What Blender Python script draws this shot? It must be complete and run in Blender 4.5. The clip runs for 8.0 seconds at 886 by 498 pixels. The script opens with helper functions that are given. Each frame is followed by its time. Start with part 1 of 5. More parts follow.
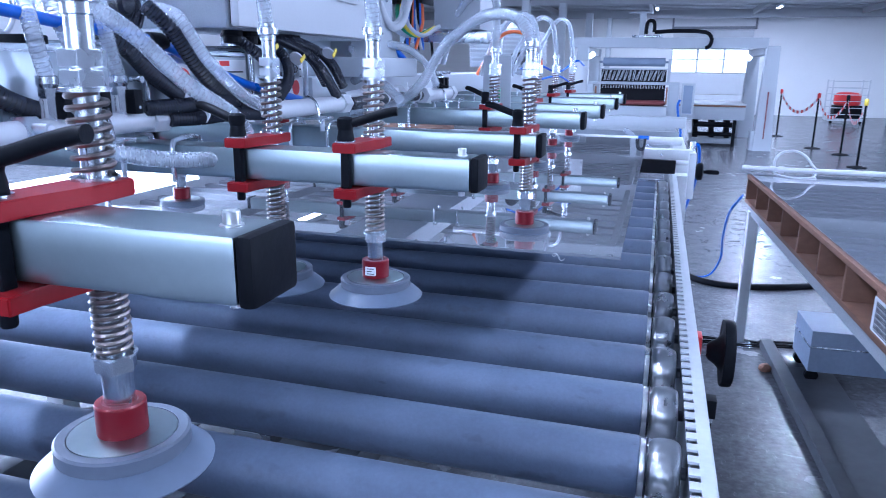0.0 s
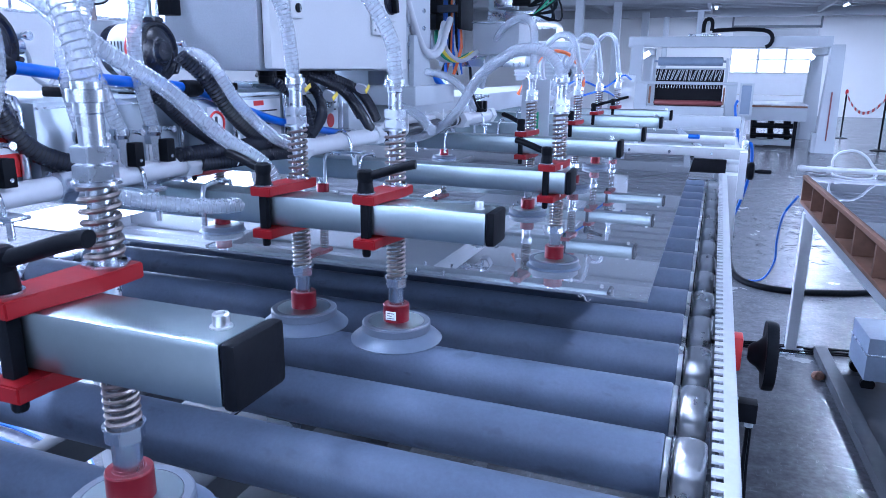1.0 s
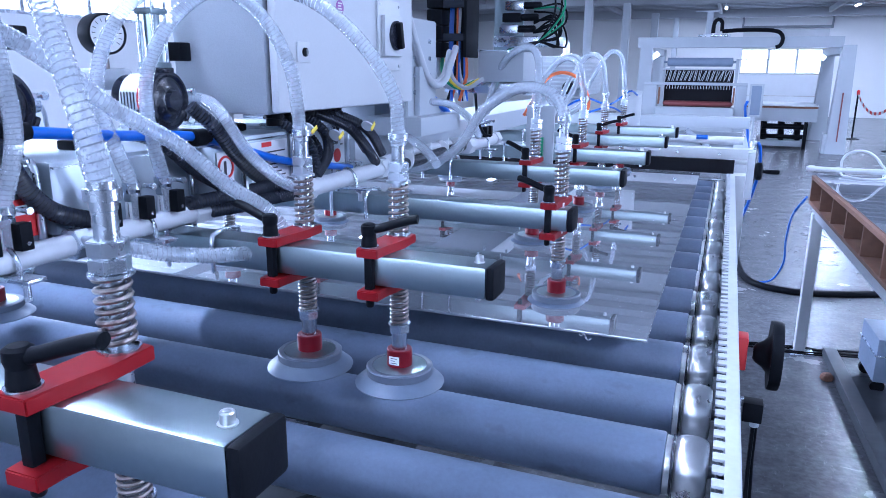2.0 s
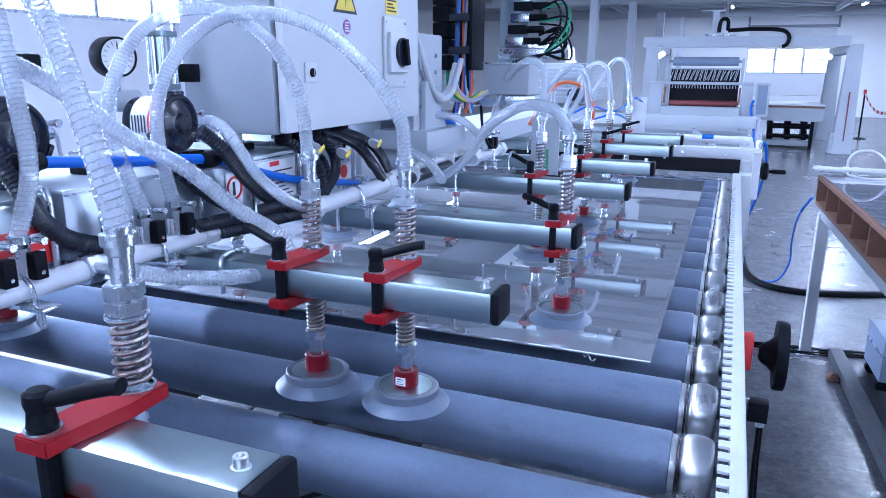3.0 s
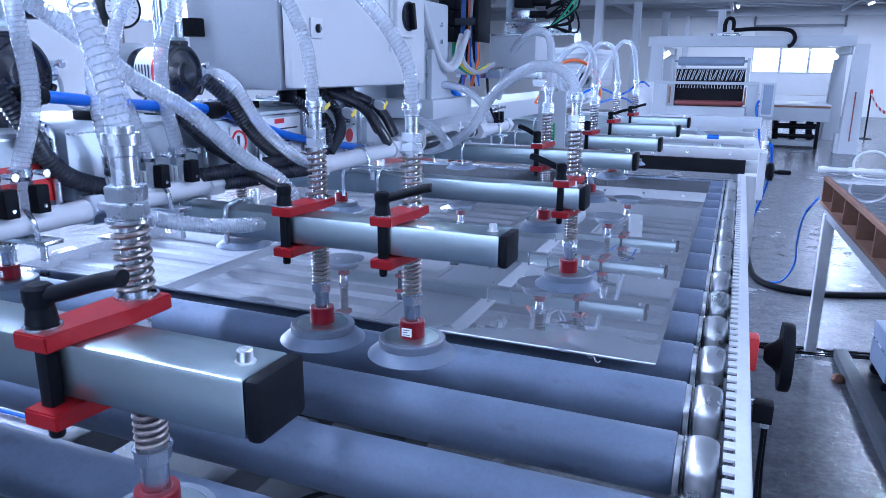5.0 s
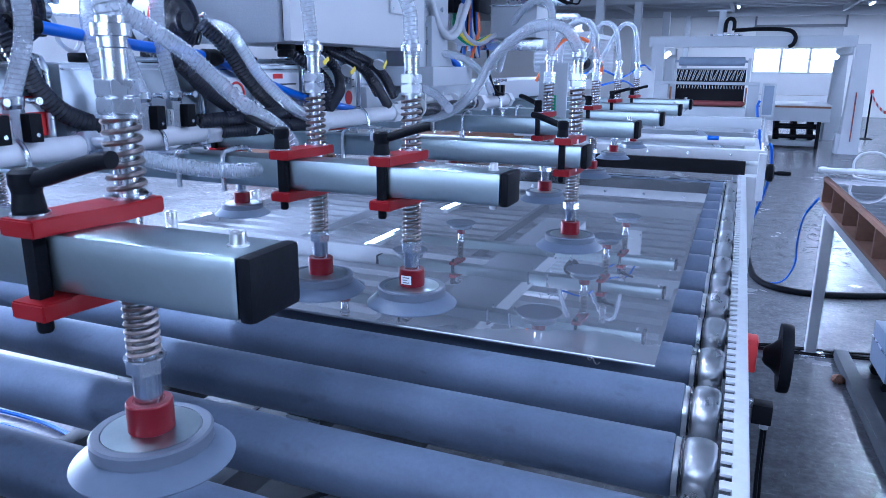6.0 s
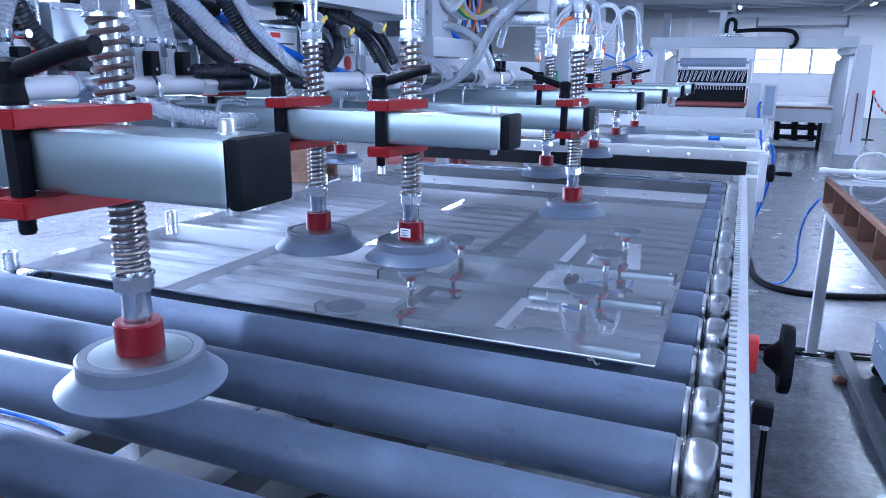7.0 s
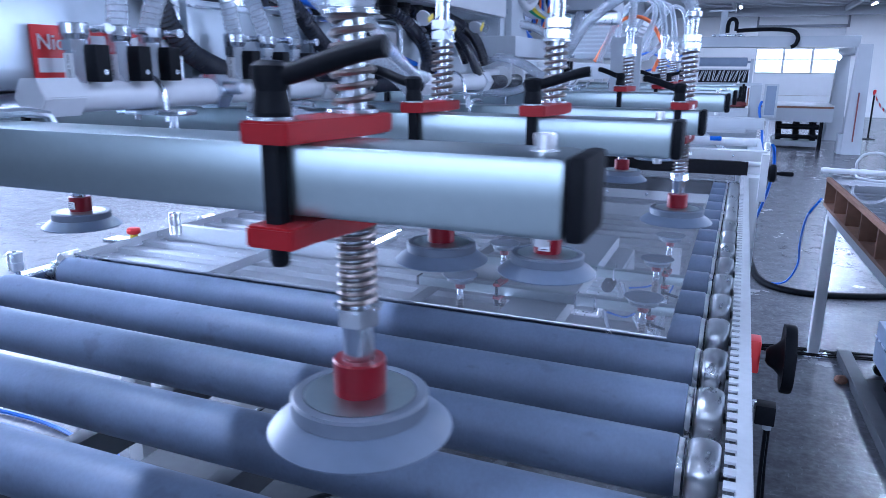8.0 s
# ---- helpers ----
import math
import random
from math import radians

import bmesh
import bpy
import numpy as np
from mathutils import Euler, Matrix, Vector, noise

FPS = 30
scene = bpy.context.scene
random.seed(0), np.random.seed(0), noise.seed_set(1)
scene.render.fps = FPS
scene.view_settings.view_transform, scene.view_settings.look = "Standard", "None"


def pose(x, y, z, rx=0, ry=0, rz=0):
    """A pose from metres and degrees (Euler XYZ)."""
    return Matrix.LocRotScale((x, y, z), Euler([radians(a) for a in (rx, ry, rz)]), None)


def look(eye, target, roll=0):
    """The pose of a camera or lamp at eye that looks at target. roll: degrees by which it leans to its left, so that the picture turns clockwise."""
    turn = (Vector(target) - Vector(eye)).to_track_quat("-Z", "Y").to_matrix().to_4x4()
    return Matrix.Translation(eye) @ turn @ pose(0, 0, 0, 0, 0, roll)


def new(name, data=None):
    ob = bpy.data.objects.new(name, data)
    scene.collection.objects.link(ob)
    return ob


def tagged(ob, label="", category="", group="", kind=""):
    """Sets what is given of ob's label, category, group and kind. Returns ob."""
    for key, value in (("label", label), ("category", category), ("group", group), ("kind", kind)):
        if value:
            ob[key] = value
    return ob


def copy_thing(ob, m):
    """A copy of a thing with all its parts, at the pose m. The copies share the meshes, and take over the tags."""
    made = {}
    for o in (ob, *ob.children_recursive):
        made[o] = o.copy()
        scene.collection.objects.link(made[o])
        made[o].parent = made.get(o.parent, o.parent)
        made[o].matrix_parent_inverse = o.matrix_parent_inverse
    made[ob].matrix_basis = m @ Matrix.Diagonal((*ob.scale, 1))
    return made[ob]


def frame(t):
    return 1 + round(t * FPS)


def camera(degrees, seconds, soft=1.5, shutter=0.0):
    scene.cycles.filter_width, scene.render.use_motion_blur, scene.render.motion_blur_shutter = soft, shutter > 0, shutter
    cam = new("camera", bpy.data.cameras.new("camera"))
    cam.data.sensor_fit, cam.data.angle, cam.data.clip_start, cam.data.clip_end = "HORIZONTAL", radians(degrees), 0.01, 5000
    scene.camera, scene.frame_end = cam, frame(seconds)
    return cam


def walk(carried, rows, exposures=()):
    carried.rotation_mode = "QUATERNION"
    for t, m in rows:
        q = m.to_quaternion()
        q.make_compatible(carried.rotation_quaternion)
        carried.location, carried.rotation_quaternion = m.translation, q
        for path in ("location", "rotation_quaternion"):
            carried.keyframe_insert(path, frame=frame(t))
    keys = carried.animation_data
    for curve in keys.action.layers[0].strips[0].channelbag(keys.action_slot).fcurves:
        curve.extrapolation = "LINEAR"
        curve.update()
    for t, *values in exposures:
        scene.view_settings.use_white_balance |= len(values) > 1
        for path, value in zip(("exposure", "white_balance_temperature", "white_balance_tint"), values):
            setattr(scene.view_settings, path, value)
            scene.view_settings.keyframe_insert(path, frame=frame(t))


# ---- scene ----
cam = camera(64.0, 8.0, 0.8, 0.3)
PATH = [
    (0, (-0.009, -0.944, 1.412), (-0.56, 0.913, 0.915), 0.7),
    (0.5, (0.013, -0.932, 1.4), (-0.639, 0.892, 0.904), 0.6),
    (1, (0.028, -0.926, 1.394), (-0.658, 0.886, 0.898), 0.6),
    (1.5, (0.037, -0.926, 1.391), (-0.663, 0.881, 0.896), 0.6),
    (2, (0.039, -0.93, 1.391), (-0.671, 0.874, 0.898), 0.5),
    (3.5, (0.039, -0.935, 1.393), (-0.687, 0.861, 0.898), 0.5),
    (4, (0.039, -0.935, 1.392), (-0.69, 0.861, 0.898), 0.5),
    (4.5, (0.037, -0.937, 1.393), (-0.695, 0.858, 0.897), 0.5),
    (6, (0.041, -0.944, 1.401), (-0.694, 0.848, 0.905), 0.5),
    (6.5, (0.042, -0.944, 1.4), (-0.695, 0.848, 0.906), 0.4),
    (7, (0.042, -0.941, 1.399), (-0.696, 0.851, 0.905), 0.5),
    (7.5, (0.042, -0.943, 1.4), (-0.696, 0.85, 0.907), 0.4),
    (8, (0.04, -0.947, 1.402), (-0.701, 0.844, 0.908), 0.4),
]
walk(cam, [(t, look(eye, target, roll)) for t, eye, target, roll in PATH],
     [(0, .25, 4830, 20), (2, .27, 4830, 20), (4.5, .22, 4830, 20), (6, .02, 4730, 18), (7, .12, 4830, 18), (8, -.06, 4820, 19)])

# The lifting frame's way: seconds, metres along the rollers, metres above its lowest place
LIFT = [(0, 0, .1876), (.5, 0, .1477), (1, 0, .1067), (1.5, 0, .0654), (2, 0, .0354), (2.5, 0, .0145), (3.1, 0, .001), (3.5, 0, 0), (3.9, 0, 0), (4.2, 0, .011), (4.5, 0, .0374),
        (5, 0, .0775), (5.5, 0, .1178), (6, 0, .1581), (6.5, 0, .1985), (6.75, 0, .216), (7, 0, .2252), (7.25, .008, .226), (7.5, .0449, .2263), (7.75, .104, .2268), (8, .1885, .2273)]
# The sheet's way: seconds, metres along the conveyor, metres above the rollers
SHEET = [(0, 0, .1985), (.5, 0, .1572), (1, 0, .1152), (1.5, 0, .0730), (2, 0, .0415), (2.5, 0, .0180), (3.1, 0, .001), (3.5, 0, 0), (7.1, 0, 0), (7.3, .005, 0), (7.5, .026, 0), (7.75, .074, 0), (8, .147, 0)]

# ---- world, sun, lamps ----
world = bpy.data.worlds.new("world")
scene.world = world
world.use_nodes = True
wn = world.node_tree
sky = wn.nodes.new("ShaderNodeTexSky")
sky.sky_type, sky.sun_disc, sky.sun_elevation, sky.sun_rotation = "NISHITA", False, radians(32), radians(-75)
wn.links.new(sky.outputs[0], wn.nodes["Background"].inputs[0])
wn.nodes["Background"].inputs[1].default_value = 0.12
sun = new("sun", bpy.data.lights.new("sun", "SUN"))
sun.data.energy, sun.data.angle, sun.data.color = 5.0, radians(0.5), (1.0, 0.95, 0.88)
sun.matrix_world = look((-30, 6, 19), (0, 2.4, 0))


def area(name, place, target, w, h, power, color=(1, 1, 1)):
    lamp = new(name, bpy.data.lights.new(name, "AREA"))
    lamp.data.shape, lamp.data.size, lamp.data.size_y, lamp.data.energy, lamp.data.color = "RECTANGLE", w, h, power, color
    lamp.matrix_world = look(place, target)
    return lamp


area("window_daylight", (-8.7, 4, 2.55), (0, 4, .6), 14, .9, 430, (.92, .96, 1))
# Fill lamp in an unseen, made-up gate; brightens the floor at left
area("gate_daylight", (-9.1, 3.1, 1.45), (0, 3.1, 1.2), 4.0, 2.7, 430, (.92, .96, 1))
# The next two add fill from behind and right, through made-up unseen windows
area("window_daylight", (-.5, -9.6, 2.6), (-.5, 0, 1), 9, 1.6, 300, (.92, .96, 1))
area("window_daylight", (11.7, 6, 2.55), (0, 4, .9), 6, 1.1, 300, (.92, .96, 1))
# Rows at x -1.5, 2.3 and 7.2 are added unseen to brighten rollers and walls
LAMPS = [(x, y) for x, ys in ((-1.5, (-3.4, -.25, 2.9)), (-5.2, (9.2, 12.35, 15.9, 19.4)), (2.3, (-3.4, -.25, 2.9, 6.05, 9.2, 15.9)), (-.3, (22.0,)), (3.0, (21.8,)), (7.2, (2.9, 9.2, 15.9, 20.5))) for y in ys]
for lx, ly in LAMPS:
    area("strip_light_glow", (lx, ly, 3.115), (lx, ly + .001, 0), .035, 1.15, 36 if lx == -5.2 else (66 if ly < 5 else 96), (.95, .98, 1))

# ---- materials ----


def mat(name, color, rough=.5, metal=0.0, grain=60.0, amount=.12, bump=.0, large=3.0, stain=.10, coat=0.0, spec=.5, vary=0.0, glow=0.0, wear=0.0):
    """A surface with grain and stains at two scales. bump: relief; vary: change from piece to piece; wear: roughness change."""
    m = bpy.data.materials.new(name)
    m.use_nodes = True
    nt = m.node_tree
    b = nt.nodes["Principled BSDF"]
    b.inputs["Metallic"].default_value, b.inputs["Coat Weight"].default_value = metal, coat
    b.inputs["Specular IOR Level"].default_value = spec
    co = nt.nodes.new("ShaderNodeTexCoord")
    n1, n2 = nt.nodes.new("ShaderNodeTexNoise"), nt.nodes.new("ShaderNodeTexNoise")
    n1.inputs["Scale"].default_value, n2.inputs["Scale"].default_value = grain, large
    n1.inputs["Detail"].default_value, n2.inputs["Detail"].default_value = 4, 6
    n2.inputs["Roughness"].default_value = .65
    for n in (n1, n2):
        nt.links.new(co.outputs["Object"], n.inputs["Vector"])

    def math_node(op, a, c):
        x = nt.nodes.new("ShaderNodeMath")
        x.operation = op
        for i, v in enumerate((a, c)):
            if isinstance(v, (int, float)):
                x.inputs[i].default_value = v
            else:
                nt.links.new(v, x.inputs[i])
        return x.outputs[0]
    f = math_node("ADD", math_node("MULTIPLY", math_node("SUBTRACT", n1.outputs["Fac"], .5), 2 * amount), math_node("MULTIPLY", math_node("SUBTRACT", n2.outputs["Fac"], .5), 3 * stain))
    if vary:
        info = nt.nodes.new("ShaderNodeObjectInfo")
        f = math_node("ADD", f, math_node("MULTIPLY", math_node("SUBTRACT", info.outputs["Random"], .5), 2 * vary))
    f = math_node("ADD", f, 1.0)
    hs = nt.nodes.new("ShaderNodeHueSaturation")
    hs.inputs["Color"].default_value = (*color, 1)
    nt.links.new(f, hs.inputs["Value"])
    nt.links.new(hs.outputs[0], b.inputs["Base Color"])
    r = math_node("ADD", math_node("MULTIPLY", math_node("SUBTRACT", n2.outputs["Fac"], .5), .25 + wear), rough)
    nt.links.new(r, b.inputs["Roughness"])
    if bump:
        bn = nt.nodes.new("ShaderNodeBump")
        bn.inputs["Strength"].default_value, bn.inputs["Distance"].default_value = bump, .002
        nt.links.new(n1.outputs["Fac"], bn.inputs["Height"])
        nt.links.new(bn.outputs[0], b.inputs["Normal"])
    if glow:
        b.inputs["Emission Color"].default_value, b.inputs["Emission Strength"].default_value = (*color, 1), glow
    return m


def clear(name, color, rough=.05, mix=.3, ior=1.45):
    """Clear plastic: part of the light goes straight through, the rest meets a glossy, milky wall."""
    m = bpy.data.materials.new(name)
    m.use_nodes = True
    nt = m.node_tree
    b, out = nt.nodes["Principled BSDF"], nt.nodes["Material Output"]
    b.inputs["Base Color"].default_value, b.inputs["Roughness"].default_value, b.inputs["IOR"].default_value = (*color, 1), rough, ior
    tr, mx = nt.nodes.new("ShaderNodeBsdfTransparent"), nt.nodes.new("ShaderNodeMixShader")
    n = nt.nodes.new("ShaderNodeTexNoise")
    n.inputs["Scale"].default_value = 90
    ramp = nt.nodes.new("ShaderNodeMapRange")
    ramp.inputs["To Min"].default_value, ramp.inputs["To Max"].default_value = mix - .05, mix + .05
    nt.links.new(n.outputs["Fac"], ramp.inputs["Value"])
    nt.links.new(ramp.outputs[0], mx.inputs[0])
    nt.links.new(tr.outputs[0], mx.inputs[1])
    nt.links.new(b.outputs[0], mx.inputs[2])
    nt.links.new(mx.outputs[0], out.inputs["Surface"])
    return m


M = dict(
    wall=mat("painted_wall", (.78, .79, .80), .8, grain=30, amount=.04, large=.5, stain=.06),
    ceiling=mat("ceiling_sheet", (.38, .40, .43), .6, grain=12, amount=.06, large=.6, stain=.1),
    steel_dark=mat("roof_steel", (.22, .24, .27), .5, grain=12),
    roller=mat("roller_coating", (.118, .148, .214), .44, grain=160, amount=.12, large=7, stain=.24, bump=.10, spec=.28, vary=.06, wear=.22),
    zinc=mat("zinc_plated_steel", (.62, .66, .72), .26, 1.0, grain=80, amount=.12, large=12, stain=.18, wear=.2),
    chrome=mat("bright_steel", (.93, .94, .95), .3, 1.0, grain=90, amount=.06, large=18, stain=.06, wear=.05),
    tube=mat("brushed_tube_steel", (.34, .40, .42), .30, 1.0, grain=160, amount=.05, large=5, stain=.05, wear=-.12),
    machine=mat("machine_enamel", (.43, .465, .51), .45, grain=200, amount=.04, large=2, stain=.08),
    wire=mat("hose_wire", (.62, .66, .72), .24, .7, grain=90),
    dull=mat("dull_galvanised", (.10, .11, .125), .55, .3, grain=20, amount=.2, large=4, stain=.25),
    spring=mat("spring_steel", (.25, .215, .205), .40, 1.0, grain=200, amount=.2, large=30, stain=.25),
    red=mat("red_anodised", (.255, .006, .010), .40, .1, spec=.28, grain=150, amount=.1, large=15, stain=.12),
    hub_red=mat("dark_red_anodised", (.155, .004, .011), .32, .15, spec=.35, grain=150, amount=.1, large=15, stain=.12),
    red_plain=mat("red_plastic", (.6, .03, .03), .4, grain=100, amount=.05),
    black=mat("black_plastic", (.006, .007, .010), .5, spec=.09, grain=200, amount=.3, large=20, stain=.2, bump=.08),
    rubber=mat("grey_rubber", (.105, .125, .165), .45, grain=120, amount=.08, large=20, stain=.12),
    rubber_light=mat("pale_rubber_lip", (.115, .145, .205), .42, grain=120, amount=.07, large=20, stain=.1),
    white=mat("white_powder_coat", (.58, .60, .63), .42, grain=220, amount=.04, large=4, stain=.05, bump=.06),
    rail_paint=mat("worn_rail_paint", (.46, .48, .51), .5, grain=90, amount=.08, large=9, stain=.16, spec=.35),
    grey_box=mat("grey_cabinet_coat", (.36, .39, .43), .38, grain=420, amount=.10, large=6, stain=.06, bump=.35),
    pipe=mat("white_pipe_plastic", (.58, .60, .64), .4, grain=90, amount=.05, large=10, stain=.1),
    silver_box=mat("galvanised_sheet", (.44, .49, .54), .36, .65, grain=40, amount=.12, large=6, stain=.14),
    conduit=mat("dark_conduit", (.020, .023, .034), .26, spec=.5, grain=90, amount=.1),
    purple=mat("purple_print", (.30, .10, .36), .5, grain=60),
    black_gloss=mat("glossy_black_plastic", (.010, .012, .022), .24, spec=.5, grain=120, amount=.2, large=14, stain=.2),
    blue=mat("blue_air_hose", (.02, .12, .55), .3, grain=60, amount=.06),
    orange=mat("orange_cable", (.75, .16, .04), .4, grain=60),
    green=mat("green_cable", (.03, .3, .14), .4, grain=60),
    yellow=mat("yellow_tag", (.8, .62, .05), .5, grain=60),
    cable_grey=mat("grey_cable", (.5, .52, .56), .45, grain=60),
    wood=mat("pallet_wood", (.17, .088, .056), .7, grain=35, amount=.25, large=6, stain=.3, bump=.4, vary=.12),
    chip=mat("chipboard_edge", (.25, .130, .085), .75, grain=120, amount=.35, large=10, stain=.2, bump=.5),
    label=mat("label_paper", (.75, .77, .8), .5, grain=50, amount=.03),
    ink=mat("label_ink", (.03, .03, .04), .6, grain=50),
    fabric=mat("dark_strips", (.008, .008, .011), .8, spec=.2, grain=80, amount=.3),
    brown=mat("red_brown_roller", (.2, .05, .05), .5, grain=60),
    drum_blue=mat("blue_grey_drum", (.22, .27, .36), .45, grain=60, stain=.2),
    lamp=mat("lamp_tube", (1, 1, 1), .5, glow=9.0),
    clear_hose=clear("clear_hose_wall", (.66, .71, .79), .08, .34),
    acrylic=clear("clear_panel", (.8, .85, .92), .03, .25),
    sky_glow=mat("daylight_pane", (.93, .96, 1.0), .3, glow=3.2, amount=.02, stain=.02),
)


def sheet_material():
    """Polished grey sheet under a clear gloss, with faint wiping marks."""
    m = mat("polished_grey_sheet", (.20, .215, .245), .008, grain=14, amount=.04, large=2.0, stain=.06, coat=1.0, spec=.9, wear=-.25)
    b = m.node_tree.nodes["Principled BSDF"]
    b.inputs["IOR"].default_value, b.inputs["Coat Roughness"].default_value = 2.0, .006
    return m


M["sheet"] = sheet_material()


def roller_marks(m):
    """Dark scuffs and pale rubbed bands on the roller coating."""
    nt = m.node_tree
    b = nt.nodes["Principled BSDF"]
    co, info = nt.nodes.new("ShaderNodeTexCoord"), nt.nodes.new("ShaderNodeObjectInfo")
    link = b.inputs["Base Color"].links[0].from_socket
    for scale, stretch, low, high, dim in ((16.0, (.9, 1.6, 1.6), .62, .70, .80), (5.0, (.5, 2.0, 2.0), .55, .75, 1.2), (60.0, (.4, 1, 1), .67, .73, .82)):
        mp, n, r, mx = (nt.nodes.new(k) for k in ("ShaderNodeMapping", "ShaderNodeTexNoise", "ShaderNodeMapRange", "ShaderNodeVectorMath"))
        n.noise_dimensions = "4D"
        mp.inputs["Scale"].default_value = stretch
        n.inputs["Scale"].default_value, n.inputs["Detail"].default_value = scale, 3
        for k, v in (("From Min", low), ("From Max", high), ("To Min", 1.0), ("To Max", dim)):
            r.inputs[k].default_value = v
        mx.operation = "SCALE"
        wide = nt.nodes.new("ShaderNodeMath")
        wide.operation = "MULTIPLY"
        wide.inputs[1].default_value = 40
        nt.links.new(info.outputs["Random"], wide.inputs[0])
        nt.links.new(wide.outputs[0], n.inputs["W"])
        nt.links.new(co.outputs["Object"], mp.inputs["Vector"])
        nt.links.new(mp.outputs[0], n.inputs["Vector"])
        nt.links.new(n.outputs["Fac"], r.inputs["Value"])
        nt.links.new(link, mx.inputs[0])
        nt.links.new(r.outputs[0], mx.inputs["Scale"])
        link = mx.outputs[0]
    nt.links.new(link, b.inputs["Base Color"])


roller_marks(M["roller"])


def floor_material():
    """Worn sealed concrete: dark blotches, fine pale scuffs and drag marks."""
    m = mat("worn_concrete_floor", (.150, .155, .170), .25, grain=40, amount=.45, large=2.0, stain=.14, bump=.6, wear=-.05, spec=.5)
    nt = m.node_tree
    b = nt.nodes["Principled BSDF"]
    co = nt.nodes.new("ShaderNodeTexCoord")
    link = b.inputs["Base Color"].links[0].from_socket
    for scale, stretch, low, high, dim, lift in ((9.0, (1, 1, 1), .30, .70, .72, 1.25), (16.0, (.35, 2.2, 1), .60, .70, 1.0, 1.7), (30.0, (1.6, .5, 1), .58, .68, .95, 1.5)):
        mp, n, r, mx = (nt.nodes.new(k) for k in ("ShaderNodeMapping", "ShaderNodeTexNoise", "ShaderNodeMapRange", "ShaderNodeVectorMath"))
        mp.inputs["Scale"].default_value = stretch
        mp.inputs["Rotation"].default_value = (0, 0, scale)
        n.inputs["Scale"].default_value, n.inputs["Detail"].default_value, n.inputs["Roughness"].default_value = scale, 8, .72
        for k, v in (("From Min", low), ("From Max", high), ("To Min", dim), ("To Max", lift)):
            r.inputs[k].default_value = v
        mx.operation = "SCALE"
        nt.links.new(co.outputs["Object"], mp.inputs["Vector"])
        nt.links.new(mp.outputs[0], n.inputs["Vector"])
        nt.links.new(n.outputs["Fac"], r.inputs["Value"])
        nt.links.new(link, mx.inputs[0])
        nt.links.new(r.outputs[0], mx.inputs["Scale"])
        link = mx.outputs[0]
    nt.links.new(link, b.inputs["Base Color"])
    return m


M["concrete"] = floor_material()

# ---- mesh helpers ----


def finish(bm, name, material, smooth=True):
    bmesh.ops.recalc_face_normals(bm, faces=bm.faces)
    me = bpy.data.meshes.new(name)
    bm.to_mesh(me)
    bm.free()
    me.materials.append(material)
    if smooth:
        me.shade_smooth()
        flat = max((p.area for p in me.polygons), default=0) * .2
        boxy = len(me.vertices) < 200 and all(max(map(abs, p.normal)) > .999 for p in me.polygons if p.area > flat)
        me.set_sharp_from_angle(angle=radians(20 if boxy else 38))
    return me


def part(name, bm, material, parent=None, label="", smooth=True, at=None):
    ob = new(name, finish(bm, name, material, smooth))
    if parent is not None:
        ob.parent = parent
    if at is not None:
        ob.matrix_basis = at
    if label:
        ob["label"] = label
    return ob


def thing(name, label, category, m=None, group="", kind=""):
    ob = new(name)
    ob.empty_display_size = .05
    if m is not None:
        ob.matrix_basis = m
    return tagged(ob, label, category, group, kind)


def box(x0, x1, y0, y1, z0, z1, bevel=0.0, bm=None, seg=2):
    own = bmesh.new()
    bmesh.ops.create_cube(own, size=1)
    bmesh.ops.transform(own, matrix=Matrix.Translation(((x0 + x1) / 2, (y0 + y1) / 2, (z0 + z1) / 2)) @ Matrix.Diagonal((x1 - x0, y1 - y0, z1 - z0, 1)), verts=own.verts)
    if bevel:
        bmesh.ops.bevel(own, geom=own.edges[:], offset=bevel, segments=seg, affect="EDGES", profile=.6)
    return join(bm, own)


def join(bm, own):
    if bm is None:
        return own
    me = bpy.data.meshes.new("tmp")
    own.to_mesh(me)
    own.free()
    bm.from_mesh(me)
    bpy.data.meshes.remove(me)
    return bm


def lathe(profile, axis="z", n=32, at=(0, 0, 0), bm=None):
    """Turns (radius, height) pairs round an axis through at."""
    own = bmesh.new()
    rings = []
    for r, h in profile:
        ring = []
        for i in range(n):
            a = 2 * math.pi * i / n
            c, s = r * math.cos(a), r * math.sin(a)
            p = {"z": (c, s, h), "x": (h, c, s), "y": (c, h, s)}[axis]
            ring.append(own.verts.new((p[0] + at[0], p[1] + at[1], p[2] + at[2])))
        rings.append(ring)
    for a, b in zip(rings, rings[1:]):
        for i in range(n):
            own.faces.new((a[i], a[(i + 1) % n], b[(i + 1) % n], b[i]))
    for ring in (rings[0], rings[-1]):
        own.faces.new(ring)
    return join(bm, own)


def smooth_path(points, step=.01):
    """A Catmull-Rom line through the points, with even steps."""
    P = [Vector(p) for p in points]
    P = [2 * P[0] - P[1]] + P + [2 * P[-1] - P[-2]]
    out = []
    for a, b, c, d in zip(P, P[1:], P[2:], P[3:]):
        k = max(2, int((c - b).length / step))
        for i in range(k):
            t = i / k
            out.append(.5 * ((2 * b) + (c - a) * t + (2 * a - 5 * b + 4 * c - d) * t * t + (3 * b - a - 3 * c + d) * t ** 3))
    out.append(P[-2])
    return out


def frames_along(pts):
    """Directions without twist along a line."""
    side = None
    out = []
    for i, p in enumerate(pts):
        t = (pts[min(i + 1, len(pts) - 1)] - pts[max(i - 1, 0)]).normalized()
        if side is None:
            side = t.orthogonal().normalized()
        side = (side - t * side.dot(t)).normalized()
        out.append((p, t, side, t.cross(side)))
    return out


